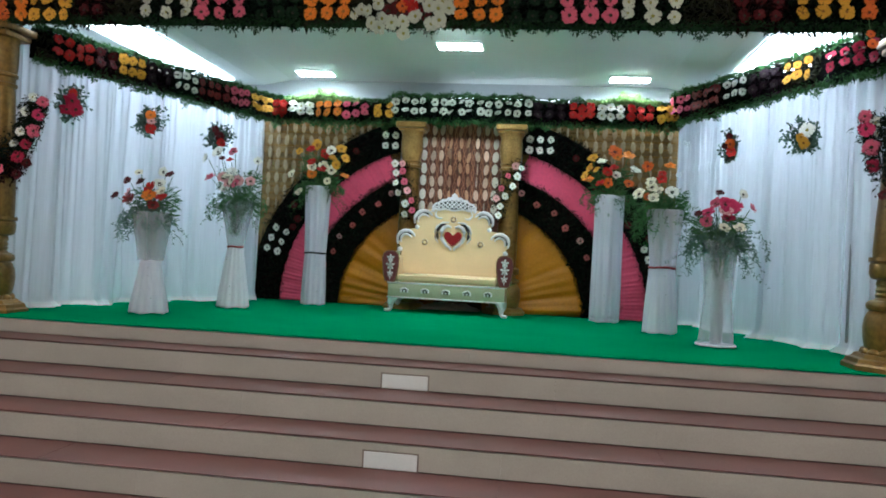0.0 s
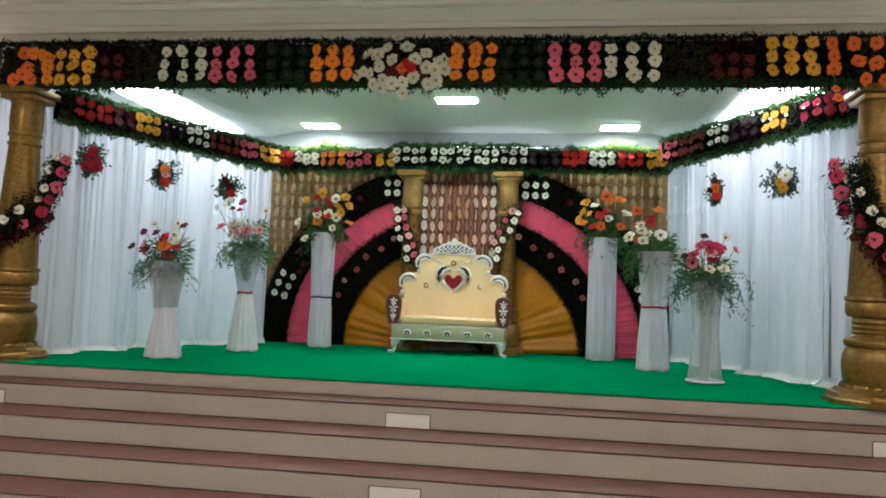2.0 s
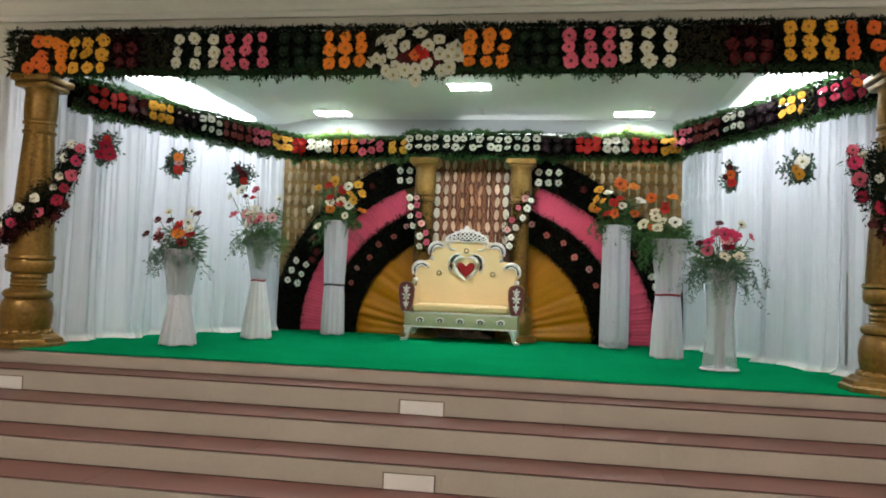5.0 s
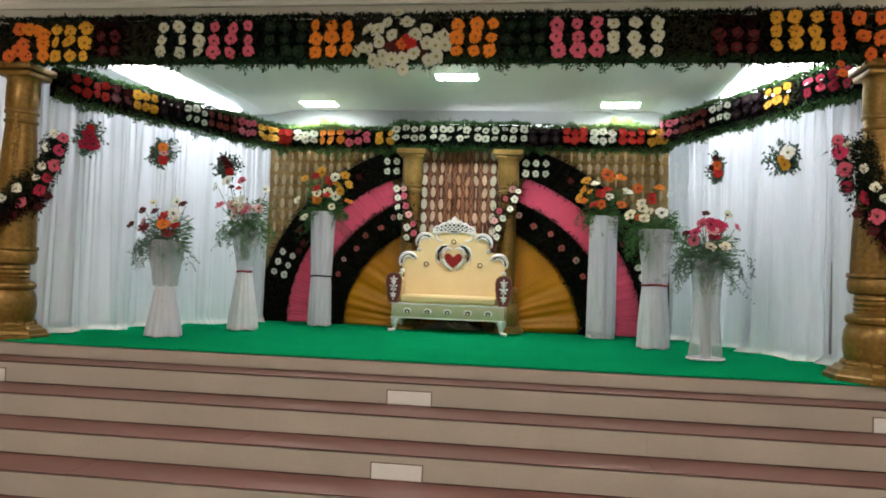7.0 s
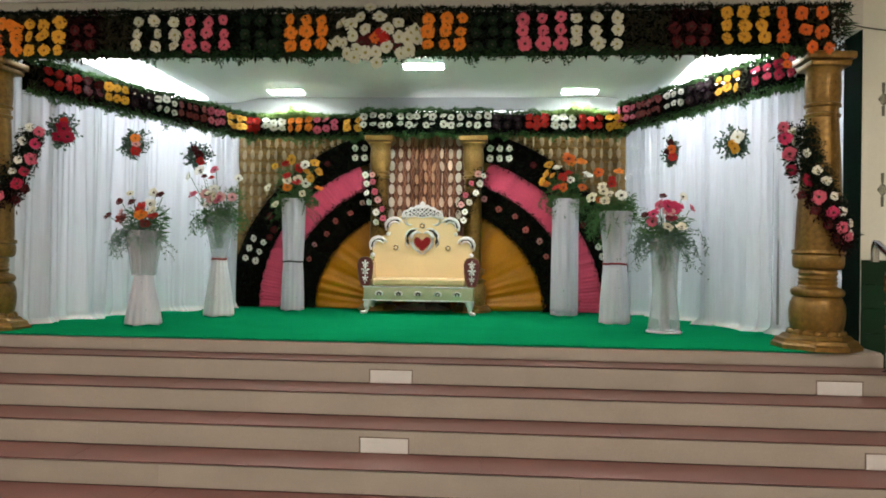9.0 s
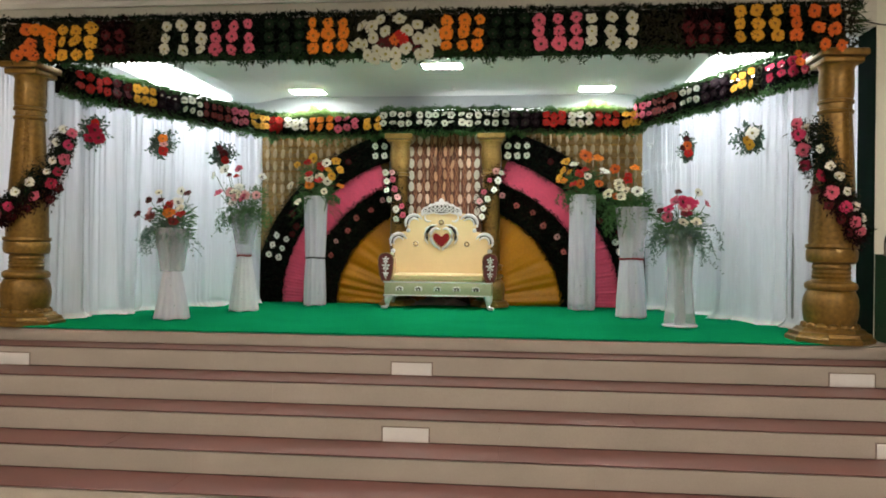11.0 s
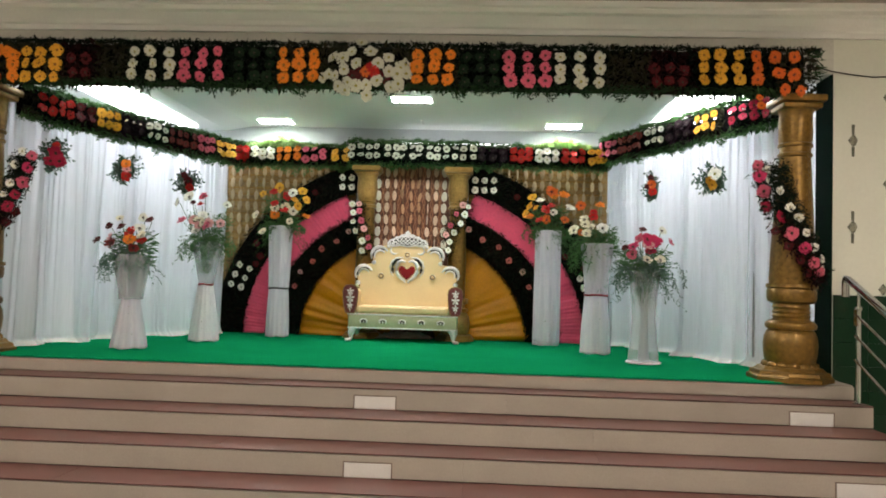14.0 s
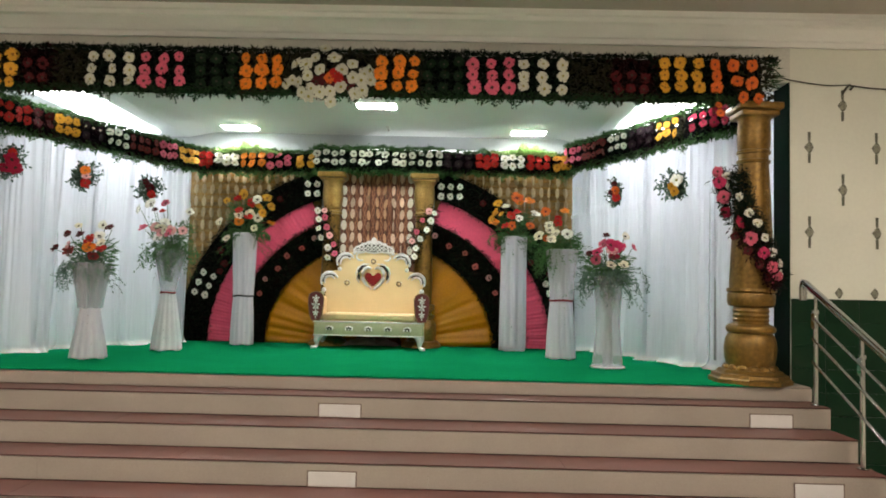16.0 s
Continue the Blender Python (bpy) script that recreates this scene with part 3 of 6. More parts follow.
def drape(p0, p1, z0, z1, folds, depth, seed, label, group="white side drapes", puddle=0.065, lining=True):
    r = np.random.default_rng(seed)
    p0, p1 = np.array(p0, float), np.array(p1, float)
    d = p1 - p0
    width = np.linalg.norm(d)
    nrm = np.array([-d[1], d[0]]) / width
    if nrm[1] > 0 and abs(nrm[1]) > abs(nrm[0]) or nrm @ (np.array([XC, 1.5]) - p0) < 0:
        nrm = -nrm
    u, v = np.linspace(0, 1, int(folds * 26)), np.concatenate([np.linspace(0, 0.975, 56), np.linspace(0.980, 1, 5)])
    nu, nv = len(u), len(v)
    ph = r.uniform(0, 6.28, 12)
    k = 2 * math.pi * folds
    heavy = 0.45 + 0.75 * np.clip(0.5 * np.sin(0.21 * k * u + ph[4]) + 0.5 * np.sin(0.34 * k * u + ph[5]) + 0.3, 0, 1)
    g = np.zeros((nv, nu, 3))
    for j, h in enumerate(v):                   # h: 0 at the top, 1 at the hem
        z = z1 + (z0 - z1) * h
        uu = u + 0.035 / width * h * h * np.sin(0.5 * k * u + ph[0]) + 0.05 * h * h * (u - 0.5)
        gather = np.sin(2.9 * k * uu + 2.2 * np.sin(0.6 * k * uu + ph[1]) + ph[2]) + 0.6 * np.sin(1.9 * k * uu + 1.7 * np.sin(0.43 * k * uu + ph[6]) + ph[7])
        soft = np.sin(0.83 * k * uu + 1.5 * np.sin(0.29 * k * uu + ph[3]) + ph[8] + 0.5 * h) + 0.7 * np.sin(0.41 * k * uu + ph[9] - 0.7 * h)
        ridge = 1 - 2 * np.abs(np.sin(0.55 * k * uu + 1.2 * np.sin(0.2 * k * uu + ph[10]) + ph[11])) ** 0.7
        off = depth * (0.60 * gather * (math.exp(-h / 0.22) + 0.07) + heavy * (0.55 + 0.95 * h) * (0.95 * soft + 1.2 * h * ridge))
        for c in CREASES:
            off = off + 0.010 * np.exp(-abs(z - c) / 0.03) * (1 + 0.5 * np.sin(3 * u + ph[1]))
        hem = max(0.0, (h - 0.97) / 0.03)
        off = off + hem * (puddle + 0.030 * np.sin(11 * u * width + ph[4]) + 0.012 * np.sin(23 * u * width + ph[5])) + 0.02 * np.sin(7 * u + ph[2]) * h
        xy = p0 + d * u[:, None] + nrm * off[:, None]
        g[j, :, 0], g[j, :, 1] = xy[:, 0], xy[:, 1]
        g[j, :, 2] = z + hem * 0.010 * np.sin(9 * u * width + ph[0]) + hem * 0.010
    mid = (p0 + p1) / 2
    dr = thing("drape", (mid[0], mid[1], z0), label, "curtain", group)
    put(grid_mesh("cloth", g[2:nv - 4], M["drape"]), dr)
    put(grid_mesh("heading", g[:3], M["drape"]), dr)
    put(grid_mesh("hem", g[nv - 5:], M["hem"]), dr)
    # unseen sheet added behind the cloth to darken it below the upper crease
    if lining:
        n = int(folds * 8)
        w, zz = np.linspace(0.004, 0.996, n), np.linspace(CREASES[0], z0 + 0.02, 16)
        q = np.zeros((16, n, 3))
        for j in range(16):
            xy = p0 + d * w[:, None] + nrm * (-0.075 + 0.012 * np.sin(1.1 * k * w + ph[6] + 0.05 * j))[:, None]
            q[j, :, 0], q[j, :, 1], q[j, :, 2] = xy[:, 0], xy[:, 1], zz[j]
        tagged(put(grid_mesh("lining", q, M["lining"]), dr), "unseen second layer added to dim the cloth below the crease")
    return dr


CL0, CL1 = Vector((-3.70, 0.20, 0)), Vector((-2.42, 3.38, 0))
CR0, CR1 = Vector((3.76, 0.36, 0)), Vector((2.38, 3.38, 0))


def along(a, b, s):
    return a + (b - a) * s


def drapes():
    z0, z1 = STAGE + 0.012, 3.36
    white = "sheer white pleated drape hanging to the stage floor"
    for a, b, cuts, sd in ((CL0, CL1, (-0.01, 0.178, 0.50, 0.95), 3), (CR0, CR1, (0.08, 0.25, 0.545, 1.0), 11)):
        for i, (s0, s1) in enumerate(zip(cuts, cuts[1:])):
            q0, q1 = along(a, b, s0), along(a, b, s1 + (0.012 if s1 < 0.9 else 0))
            off = 0.012 * (i % 2)
            sg = 1 if a.x < 0 else -1
            drape((q0.x + sg * off, q0.y), (q1.x + sg * off, q1.y), z0, z1, max(1.8, (q1 - q0).length * 4.4), 0.029, sd + i, white, lining=i > 0)
    # narrow returns beside the front pillars
    drape((-4.265, 0.425), (-3.72, 0.43), z0, 3.42, 3.2, 0.014, 31, "narrow white drape beside the pillar", lining=False)
    drape((3.46, 0.81), (3.885, 0.805), z0, 3.63, 2.6, 0.014, 37, "narrow white drape beside the pillar", lining=False)


drapes()


def drape_pole(a, b, s):
    p, n = along(a, b, s), Vector((-(b - a).y, (b - a).x, 0)).normalized()
    if n.dot(Vector((XC, 1.5, 0)) - a) < 0:
        n = -n
    x, y = p.x - 0.055 * n.x, p.y - 0.055 * n.y
    g = thing("drape_pole", (x, y, STAGE), "slim grey steel pole standing behind the sheer drape", "pole", "poles of the drapes")
    part("pole", tube([(x, y, STAGE + 0.004), (x, y, 3.37)], 0.021, 12), M["pole"], g)
    part("foot", lathe([(0.06, 0.0), (0.06, 0.006), (0.03, 0.012)], (x, y, STAGE - 0.002), 16), M["pole"], g)


for q0, q1, cut in ((CL0, CL1, 0.178), (CL0, CL1, 0.50), (CR0, CR1, 0.25), (CR0, CR1, 0.545)):
    drape_pole(q0, q1, cut)


# ---------- front pillars ----------
def turned(profile, c, seg=48, turn=0.0):
    """A turned piece, drawn at the pillar's own proportions."""
    return lathe([(r * 0.967, h * 0.982) for r, h in profile], c, seg, turn=turn)


def front_pillar(x, y):
    c = (x, y, STAGE)
    pl = thing("pillar", c, "turned gold-painted pillar on an eight-sided plinth", "pillar", "front pillars")
    part("plinth", turned([(0.352, 0.0), (0.352, 0.035), (0.330, 0.05), (0.318, 0.078), (0.286, 0.088), (0.262, 0.114)], c, 8, turn=math.pi / 8), M["gold"], pl, smooth=False)
    # petals of the lotus collar lie against the foot of the bulb
    bm = bmesh.new()
    for k in range(14):
        a = 2 * math.pi * k / 14
        bmesh.ops.create_uvsphere(bm, u_segments=10, v_segments=6, radius=1.0, matrix=Matrix.Translation((x + 0.203 * math.cos(a), y + 0.203 * math.sin(a), STAGE + 0.12)) @ Matrix.Rotation(a, 4, "Z") @ Matrix.Diagonal((0.025, 0.05, 0.035, 1)))
    part("collar", bm, M["gold"], pl)
    part("base", turned([(0.19, 0.105), (0.203, 0.15), (0.217, 0.22), (0.223, 0.30), (0.214, 0.37), (0.195, 0.412), (0.182, 0.428), (0.203, 0.438), (0.212, 0.462), (0.206, 0.484), (0.178, 0.505)], c), M["gold"], pl)
    part("neck", turned([(0.165, 0.50), (0.146, 0.525), (0.156, 0.545), (0.145, 0.560), (0.155, 0.580), (0.144, 0.60), (0.154, 0.62), (0.146, 0.65), (0.165, 0.66)], c), M["gold"], pl)
    part("ring", turned([(0.17, 0.655), (0.194, 0.668), (0.203, 0.70), (0.203, 0.76), (0.194, 0.775), (0.212, 0.788), (0.208, 0.815)], c), M["gold"], pl)
    part("shaft", turned([(0.185, 0.81), (0.187, 0.86), (0.180, 1.1), (0.165, 1.35), (0.150, 1.6), (0.136, 1.82), (0.128, 1.92)], c), M["gold"], pl)
    part("upper_ring", turned([(0.128, 1.91), (0.142, 1.92), (0.145, 1.94), (0.128, 1.95), (0.128, 1.995), (0.145, 2.005), (0.145, 2.025), (0.132, 2.035)], c), M["gold"], pl)
    part("capital", turned([(0.132, 2.03), (0.138, 2.06), (0.142, 2.13), (0.140, 2.22), (0.136, 2.29), (0.155, 2.325)], c), M["gold"], pl)
    bm = box((x - 0.160, y - 0.160, STAGE + 2.280), (x + 0.160, y + 0.160, STAGE + 2.330), 0.014, seg=2)
    box((x - 0.187, y - 0.187, STAGE + 2.334), (x + 0.187, y + 0.187, STAGE + 2.392), 0.012, bm, seg=2)
    part("abacus", bm, M["gold"], pl)
    # raised vine ornament down the shaft
    bm = bmesh.new()
    for k in range(15):
        z = STAGE + 1.30 + 0.045 * k
        r = 0.172 - 0.036 * k / 15
        for s in (-1, 1):
            a = -math.pi / 2 + 0.42 + s * 0.085
            bmesh.ops.create_uvsphere(bm, u_segments=8, v_segments=5, radius=1.0, matrix=Matrix.Translation((x + r * math.cos(a), y + r * math.sin(a), z + 0.012 * s)) @ Matrix.Rotation(a, 4, "Z") @ Matrix.Diagonal((0.006, 0.013, 0.019, 1)))
    part("vine_ornament", bm, M["gold"], pl)
    pl.rotation_euler = (0, radians(0.9), 0)          # it stands a little out of plumb
    return pl


PR, PL = (3.437, 0.225), (-3.685, 0.225)
front_pillar(*PR)
front_pillar(*PL)


def pillar_garland(px, py, pts, whites, flip):
    """Hanging garland bound round the front of a pillar; places (x, z) down its pink and its white row."""
    xs, zs = [p[0] + 0.04 * flip for p in pts], [p[1] for p in pts]
    u = np.linspace(0, 1, len(pts))
    g = thing("pillar_garland", (px, py - 0.2, (zs[0] + zs[-1]) / 2), "slanting garland of pink and white daisies on dark leaves", "garland", "pillar garlands")

    def at(s):
        return np.interp(s, u, xs), np.interp(s, u, zs)

    def on(x):
        return py - np.sqrt(np.maximum(0.0, 0.205 ** 2 - (x - px) ** 2))

    def spread(n, lo, hi, shift, wide, drop=0.0):
        x, z = at(rng.uniform(lo, hi, n))
        x = x + shift * flip + np.clip(rng.normal(0, wide, n), -1.7 * wide, 1.7 * wide)
        return np.stack([x, on(x) - rng.uniform(0.0, 0.05, n), z + rng.normal(0, 0.03, n) - drop], 1)

    n = 5200
    leaves("foliage", spread(n, 0, 1, 0.03, 0.06), rng.normal(0, 0.6, (n, 3)) + np.array([0, -0.3, -0.4]), rng.uniform(0.02, 0.055, n), 0.006, M["darkleaf"], g)
    n = 900
    leaves("olive_foliage", spread(n, 0, 0.75, 0.05, 0.065), rng.normal(0, 0.6, (n, 3)) + np.array([0, -0.3, -0.4]), rng.uniform(0.02, 0.05, n), 0.005, M["olive"], g)
    leaves("leaf_tip", spread(160, 0, 1, 0.02, 0.075), rng.normal(0, 0.6, (160, 3)) + np.array([0, -0.3, -0.4]), rng.uniform(0.03, 0.07, 160), 0.005, M["fern"], g)
    leaves("maroon_foliage", spread(1600, 0.5, 1.0, 0.0, 0.06, 0.06), rng.normal(0, 0.6, (1600, 3)) + np.array([0, -0.3, -0.4]), rng.uniform(0.025, 0.055, 1600), 0.007, M["maroonleaf"], g)
    for i, (x, z) in enumerate(pts):
        bloom(g, "crimson" if i in (3, 4) else "hotpink" if i in (1, 6) else "pink", (x, on(x) - 0.05, z), ((x - px) * 1.2, -1, 0), 0.050 + 0.005 * (i % 3), 0.3)
    for x, z in whites:
        bloom(g, "white", (x, on(x) - 0.05, z), ((x - px) * 1.2, -1, 0), rng.uniform(0.038, 0.046), 0.45, "green")
    for i in range(4):
        x, z = at(0.55 + 0.12 * i)
        bloom(g, "maroon", (x - 0.09 * flip, on(x - 0.09 * flip) - 0.03, z - 0.06), (-flip * 0.6, -0.8, 0), 0.042, 0.3)


pillar_garland(*PR, ((3.14, 2.748), (3.154, 2.651), (3.195, 2.529), (3.218, 2.397), (3.284, 2.299), (3.355, 2.161), (3.455, 2.042), (3.53, 1.927), (3.582, 1.841)),
               ((3.215, 2.706), (3.224, 2.627), (3.282, 2.518), (3.34, 2.375), (3.401, 2.294), (3.459, 2.168), (3.529, 2.049), (3.60, 1.96), (3.63, 1.87)), 1)
pillar_garland(*PL, ((-3.21, 2.695), (-3.245, 2.587), (-3.28, 2.455), (-3.345, 2.345), (-3.405, 2.237), (-3.507, 2.115), (-3.677, 2.02), (-3.76, 1.93)),
               ((-3.30, 2.735), (-3.36, 2.615), (-3.395, 2.447), (-3.45, 2.35), (-3.53, 2.237), (-3.62, 2.142), (-3.79, 1.99)), -1)


# ---------- front valance ----------
def block(parent, color, xs, zs, y, size, n=(0, -1, 0)):
    for x in xs:
        for z in zs:
            bloom(parent, color, (x + rng.normal(0, 0.008), y + rng.normal(0, 0.004), z + rng.normal(0, 0.008)), n, size * rng.uniform(0.86, 1.08), 0.17)


def valance():
    g = thing("flower_valance", (XC, 0.12, 3.5), "long flower valance of daisy blocks on dark leaves", "flower valance")
    x0, x1, z0, z1 = -3.90, 3.62, 3.34, 3.70
    part("backing", box((-3.52, 0.115, z0), (3.27, 0.20, z1), 0.02), M["black"], g)
    part("backing", box((x0 + 0.05, 0.117, 3.345), (-3.51, 0.198, z1 - 0.01), 0.02), M["black"], g)
    part("backing", box((3.26, 0.117, 3.345), (x1 - 0.12, 0.198, z1 - 0.01), 0.02), M["black"], g)
    sections = (("olive", -3.86, -3.55), ("olive", -3.55, -2.90), ("maroonleaf", -2.90, -2.58), ("olive", -2.60, -2.25), ("darkleaf", -2.3, -1.35), ("darkleaf", -1.42, -0.98),
                ("olive", -1.0, 0.62), ("darkleaf", 0.58, 1.0), ("darkleaf", 0.95, 1.85), ("olive", 1.85, 2.2), ("maroonleaf", 2.18, 2.58), ("darkleaf", 2.55, 3.28), ("olive", 3.26, 3.56))
    for mname, a, b in sections:
        mat_of_leaves(g, (a, 0.112), (b, 0.112), 3.335 if a < -3.56 or b > 3.5 else z0, z1, 0.05, (0, -1), int((b - a) * 1100), M[mname], 0.075, 0.011)
    mat_of_leaves(g, (-3.52, 0.10), (3.28, 0.10), z0 + 0.02, z0 + 0.05, 0.06, (0, -1), 900, M["fern"], 0.04, 0.0055, fringe=0.095, name="fringe")
    mat_of_leaves(g, (x0, 0.12), (x1, 0.12), z1 - 0.03, z1, 0.05, (0, -1), 700, M["darkleaf"], 0.035, 0.005, top=0.030, name="top_fringe")
    k = 90
    leaves("end_spray", np.stack([rng.uniform(x1 - 0.12, x1 - 0.02, k), np.full(k, 0.12), rng.uniform(3.48, z1, k)], 1), rng.normal(0, 0.5, (k, 3)) + np.array([1.0, -0.2, 0.1]), rng.uniform(0.05, 0.13, k), 0.006, M["fern"], g)
    leaves("end_spray", np.stack([np.full(k, x0 + 0.05), np.full(k, 0.12), rng.uniform(3.48, z1, k)], 1), rng.normal(0, 0.5, (k, 3)) + np.array([-1.0, -0.2, 0.1]), rng.uniform(0.05, 0.13, k), 0.006, M["fern"], g)
    zs, y = (3.61, 3.505, 3.40), 0.028
    for x, z in ((-3.646, 3.373), (-3.521, 3.478), (-3.492, 3.371), (-3.557, 3.606), (-3.473, 3.605), (-3.393, 3.591), (-3.34, 3.56), (-3.336, 3.476), (-3.33, 3.378), (-3.57, 3.42)):
        bloom(g, "tangerine" if x < -3.48 else "orange", (x, y, z), (0.25, -1, 0), 0.061, 0.18)
    block(g, "gold", (-3.217, -3.088, -2.952), (3.60, 3.485, 3.373), y, 0.057)
    block(g, "dimwhite", (-2.25, -2.09, -1.93), zs, y, 0.051)
    block(g, "pink", (-1.80, -1.65, -1.50), zs, y, 0.055)
    block(g, "orange", (-0.93, -0.79, -0.66), zs, y, 0.058)
    block(g, "orange", (0.23, 0.37, 0.51), zs, y, 0.057)
    block(g, "leafgreen", (-1.33, -1.195, -1.06), zs, y + 0.012, 0.048)
    block(g, "leafgreen", (0.645, 0.77, 0.89), zs, y + 0.012, 0.048)
    block(g, "pink", (1.01, 1.17, 1.32), zs, y, 0.057)
    block(g, "dimwhite", (1.44, 1.61, 1.77), zs, y, 0.055)
    block(g, "gold", (2.63, 2.778, 2.922), (3.635, 3.538, 3.438), y, 0.058)
    for x, z in ((3.06, 3.634), (3.075, 3.535), (3.081, 3.439), (3.215, 3.629), (3.374, 3.633), (3.252, 3.494), (3.372, 3.484), (3.276, 3.345), (3.404, 3.336)):
        bloom(g, "tangerine", (x, y if z > 3.4 else -0.03, z), (0, -1, 0), 0.056, 0.2)
    for x, z in ((3.096, 3.286), (3.112, 3.219)):
        bloom(g, "tangerine", (x, y, z), (0, -1, 0), 0.036, 0.3)
    part("strand", tube([(3.085, y + 0.012, 3.40), (3.10, y + 0.012, 3.28), (3.113, y + 0.012, 3.20)], 0.004, 6), M["stem"], g)
    block(g, "maroon", (2.25, 2.36, 2.47), (3.42, 3.52), y + 0.03, 0.050)
    block(g, "maroon", (-2.82, -2.70), (3.42, 3.54), y + 0.03, 0.050)
    # the ragged rosette in the middle
    rx, rz = -0.205, 3.46
    for x, z in ((-0.331, 3.627), (-0.17, 3.624), (-0.493, 3.579), (-0.405, 3.563), (-0.397, 3.477), (-0.287, 3.526), (-0.109, 3.532), (-0.017, 3.584), (0.127, 3.52), (-0.015, 3.464), (0.061, 3.438), (0.136, 3.446),
                 (-0.525, 3.437), (-0.468, 3.412), (-0.438, 3.327), (-0.362, 3.368), (-0.381, 3.299), (-0.2, 3.341), (-0.107, 3.381), (0.012, 3.33), (0.07, 3.354), (-0.199, 3.257), (-0.576, 3.404), (0.09, 3.50), (-0.29, 3.335), (-0.25, 3.70)):
        d = Vector((x - rx, z - rz)).normalized()
        bloom(g, "dimwhite", (x, 0.025 + rng.uniform(-0.02, 0.015), z), (0.45 * d.x, -1, 0.45 * d.y), rng.uniform(0.051, 0.063), 0.22, "green", 1.15)
    for x, z, col in ((-0.21, 3.458, "tangerine"), (-0.134, 3.457, "red"), (-0.16, 3.49, "red"), (-0.10, 3.44, "maroon"), (-0.27, 3.47, "maroon"), (-0.25, 3.41, "maroon"), (-0.33, 3.43, "maroon"), (-0.16, 3.40, "maroon"), (-0.05, 3.41, "maroon")):
        bloom(g, col, (x, 0.02 if col != "maroon" else 0.05, z), (0, -1, 0), 0.05, 0.25)


valance()


# ---------- flower bands over the drapes and the back ----------
def side_band(a, b, z0, z1, sections, label, group="flower bands of the stage sides", start=0.0, lit=False):
    nrm2 = Vector((-(b - a).y, (b - a).x, 0)).normalized()
    if nrm2.dot(Vector((XC, 1.5, 0)) - a) < 0:
        nrm2 = -nrm2
    nn = (nrm2.x, nrm2.y)
    mid = (a + b) / 2
    g = thing("flower_band", (mid.x, mid.y, (z0 + z1) / 2), label, "flower band", group)
    bm = bmesh.new()
    o0, o1 = 0.025, 0.075
    f0 = along(a, b, start)
    vs = []
    for o in (o0, o1):
        for p in (f0, b):
            for z in (z0, z1):
                vs.append(bm.verts.new((p.x + nn[0] * o, p.y + nn[1] * o, z)))
    for q in ((0, 1, 3, 2), (4, 6, 7, 5), (0, 4, 5, 1), (2, 3, 7, 6), (0, 2, 6, 4), (1, 5, 7, 3)):
        bm.faces.new([vs[i] for i in q])
    part("backing", bm, M["black"], g, smooth=False)
    L = (b - a).length
    for mname, color, s0, s1, cols in sections:
        p, q = along(a, b, s0), along(a, b, s1)
        base = (p.x + nn[0] * 0.08, p.y + nn[1] * 0.08), (q.x + nn[0] * 0.08, q.y + nn[1] * 0.08)
        mat_of_leaves(g, base[0], base[1], z0, z1, 0.04, nn, int((s1 - s0) * L * 700), M[mname], 0.07, 0.010)
        if color:
            for i in range(cols):
                s = s0 + (s1 - s0) * (i + 0.5 + rng.normal(0, 0.07)) / cols
                pt = along(a, b, s)
                back, out = a.y == b.y, 0.185 if lit else 0.155
                for fz in (0.72, 0.34):
                    pale = color in ("white", "dimwhite")
                    size = rng.uniform(0.036, 0.044) if pale else rng.uniform(0.042, 0.051)
                    if back:
                        size = rng.uniform(0.052, 0.060) if lit else rng.uniform(0.045, 0.052)
                    n = (nn[0], nn[1] - 0.25, 0.1) if not back else (0, -1.0, (0.45 if fz > 0.5 else 0.25) if lit else 0.45)
                    ringed = pale and not lit
                    bloom(g, color, (pt.x + nn[0] * out, pt.y + nn[1] * out, z0 + (z1 - z0) * fz + rng.normal(0, 0.008)), n, size, 0.28, "dark" if ringed else None, (1.9 if back else 1.1) if ringed else 1.0, cup=ringed)
    w0, w1 = (f0.x + nn[0] * 0.08, f0.y + nn[1] * 0.08), (b.x + nn[0] * 0.08, b.y + nn[1] * 0.08)
    mat_of_leaves(g, w0, w1, z0, z0 + 0.04, 0.04, nn, int(L * 200), M["fern_light"], 0.04, 0.0055, fringe=0.080, top=0.0, name="fringe")
    mat_of_leaves(g, w0, w1, z1 - 0.03, z1, 0.04, nn, int(L * 150), M["fern_light"], 0.04, 0.0055, fringe=0.0, top=0.050, name="top_fringe")
    return g


side_band(CL0, CL1, 3.13, 3.39, (("olive", None, 0.085, 0.13, 0), ("darkleaf", "red", 0.125, 0.24, 4), ("maroonleaf", "maroon", 0.24, 0.31, 2), ("olive", "gold", 0.31, 0.405, 3), ("purpleleaf", "purple", 0.405, 0.505, 2),
                                 ("darkleaf", "white", 0.505, 0.60, 3), ("maroonleaf", "brick", 0.60, 0.73, 4), ("maroonleaf", "pink", 0.74, 0.82, 3), ("olive", "gold", 0.83, 0.93, 4), ("fern", "red", 0.93, 1.0, 2)),
          "band of red, gold and white daisies along the drape top", start=0.085)
side_band(CR0, CR1, 3.24, 3.53, (("darkleaf", "crimson", 0.13, 0.30, 4), ("olive", "gold", 0.335, 0.45, 3), ("purpleleaf", "purple", 0.46, 0.585, 3),
                                 ("darkleaf", "white", 0.585, 0.70, 3), ("maroonleaf", "brick", 0.71, 0.86, 5), ("maroonleaf", "pink", 0.86, 0.98, 3)),
          "band of gold, white and pink daisies along the drape top", start=0.10)


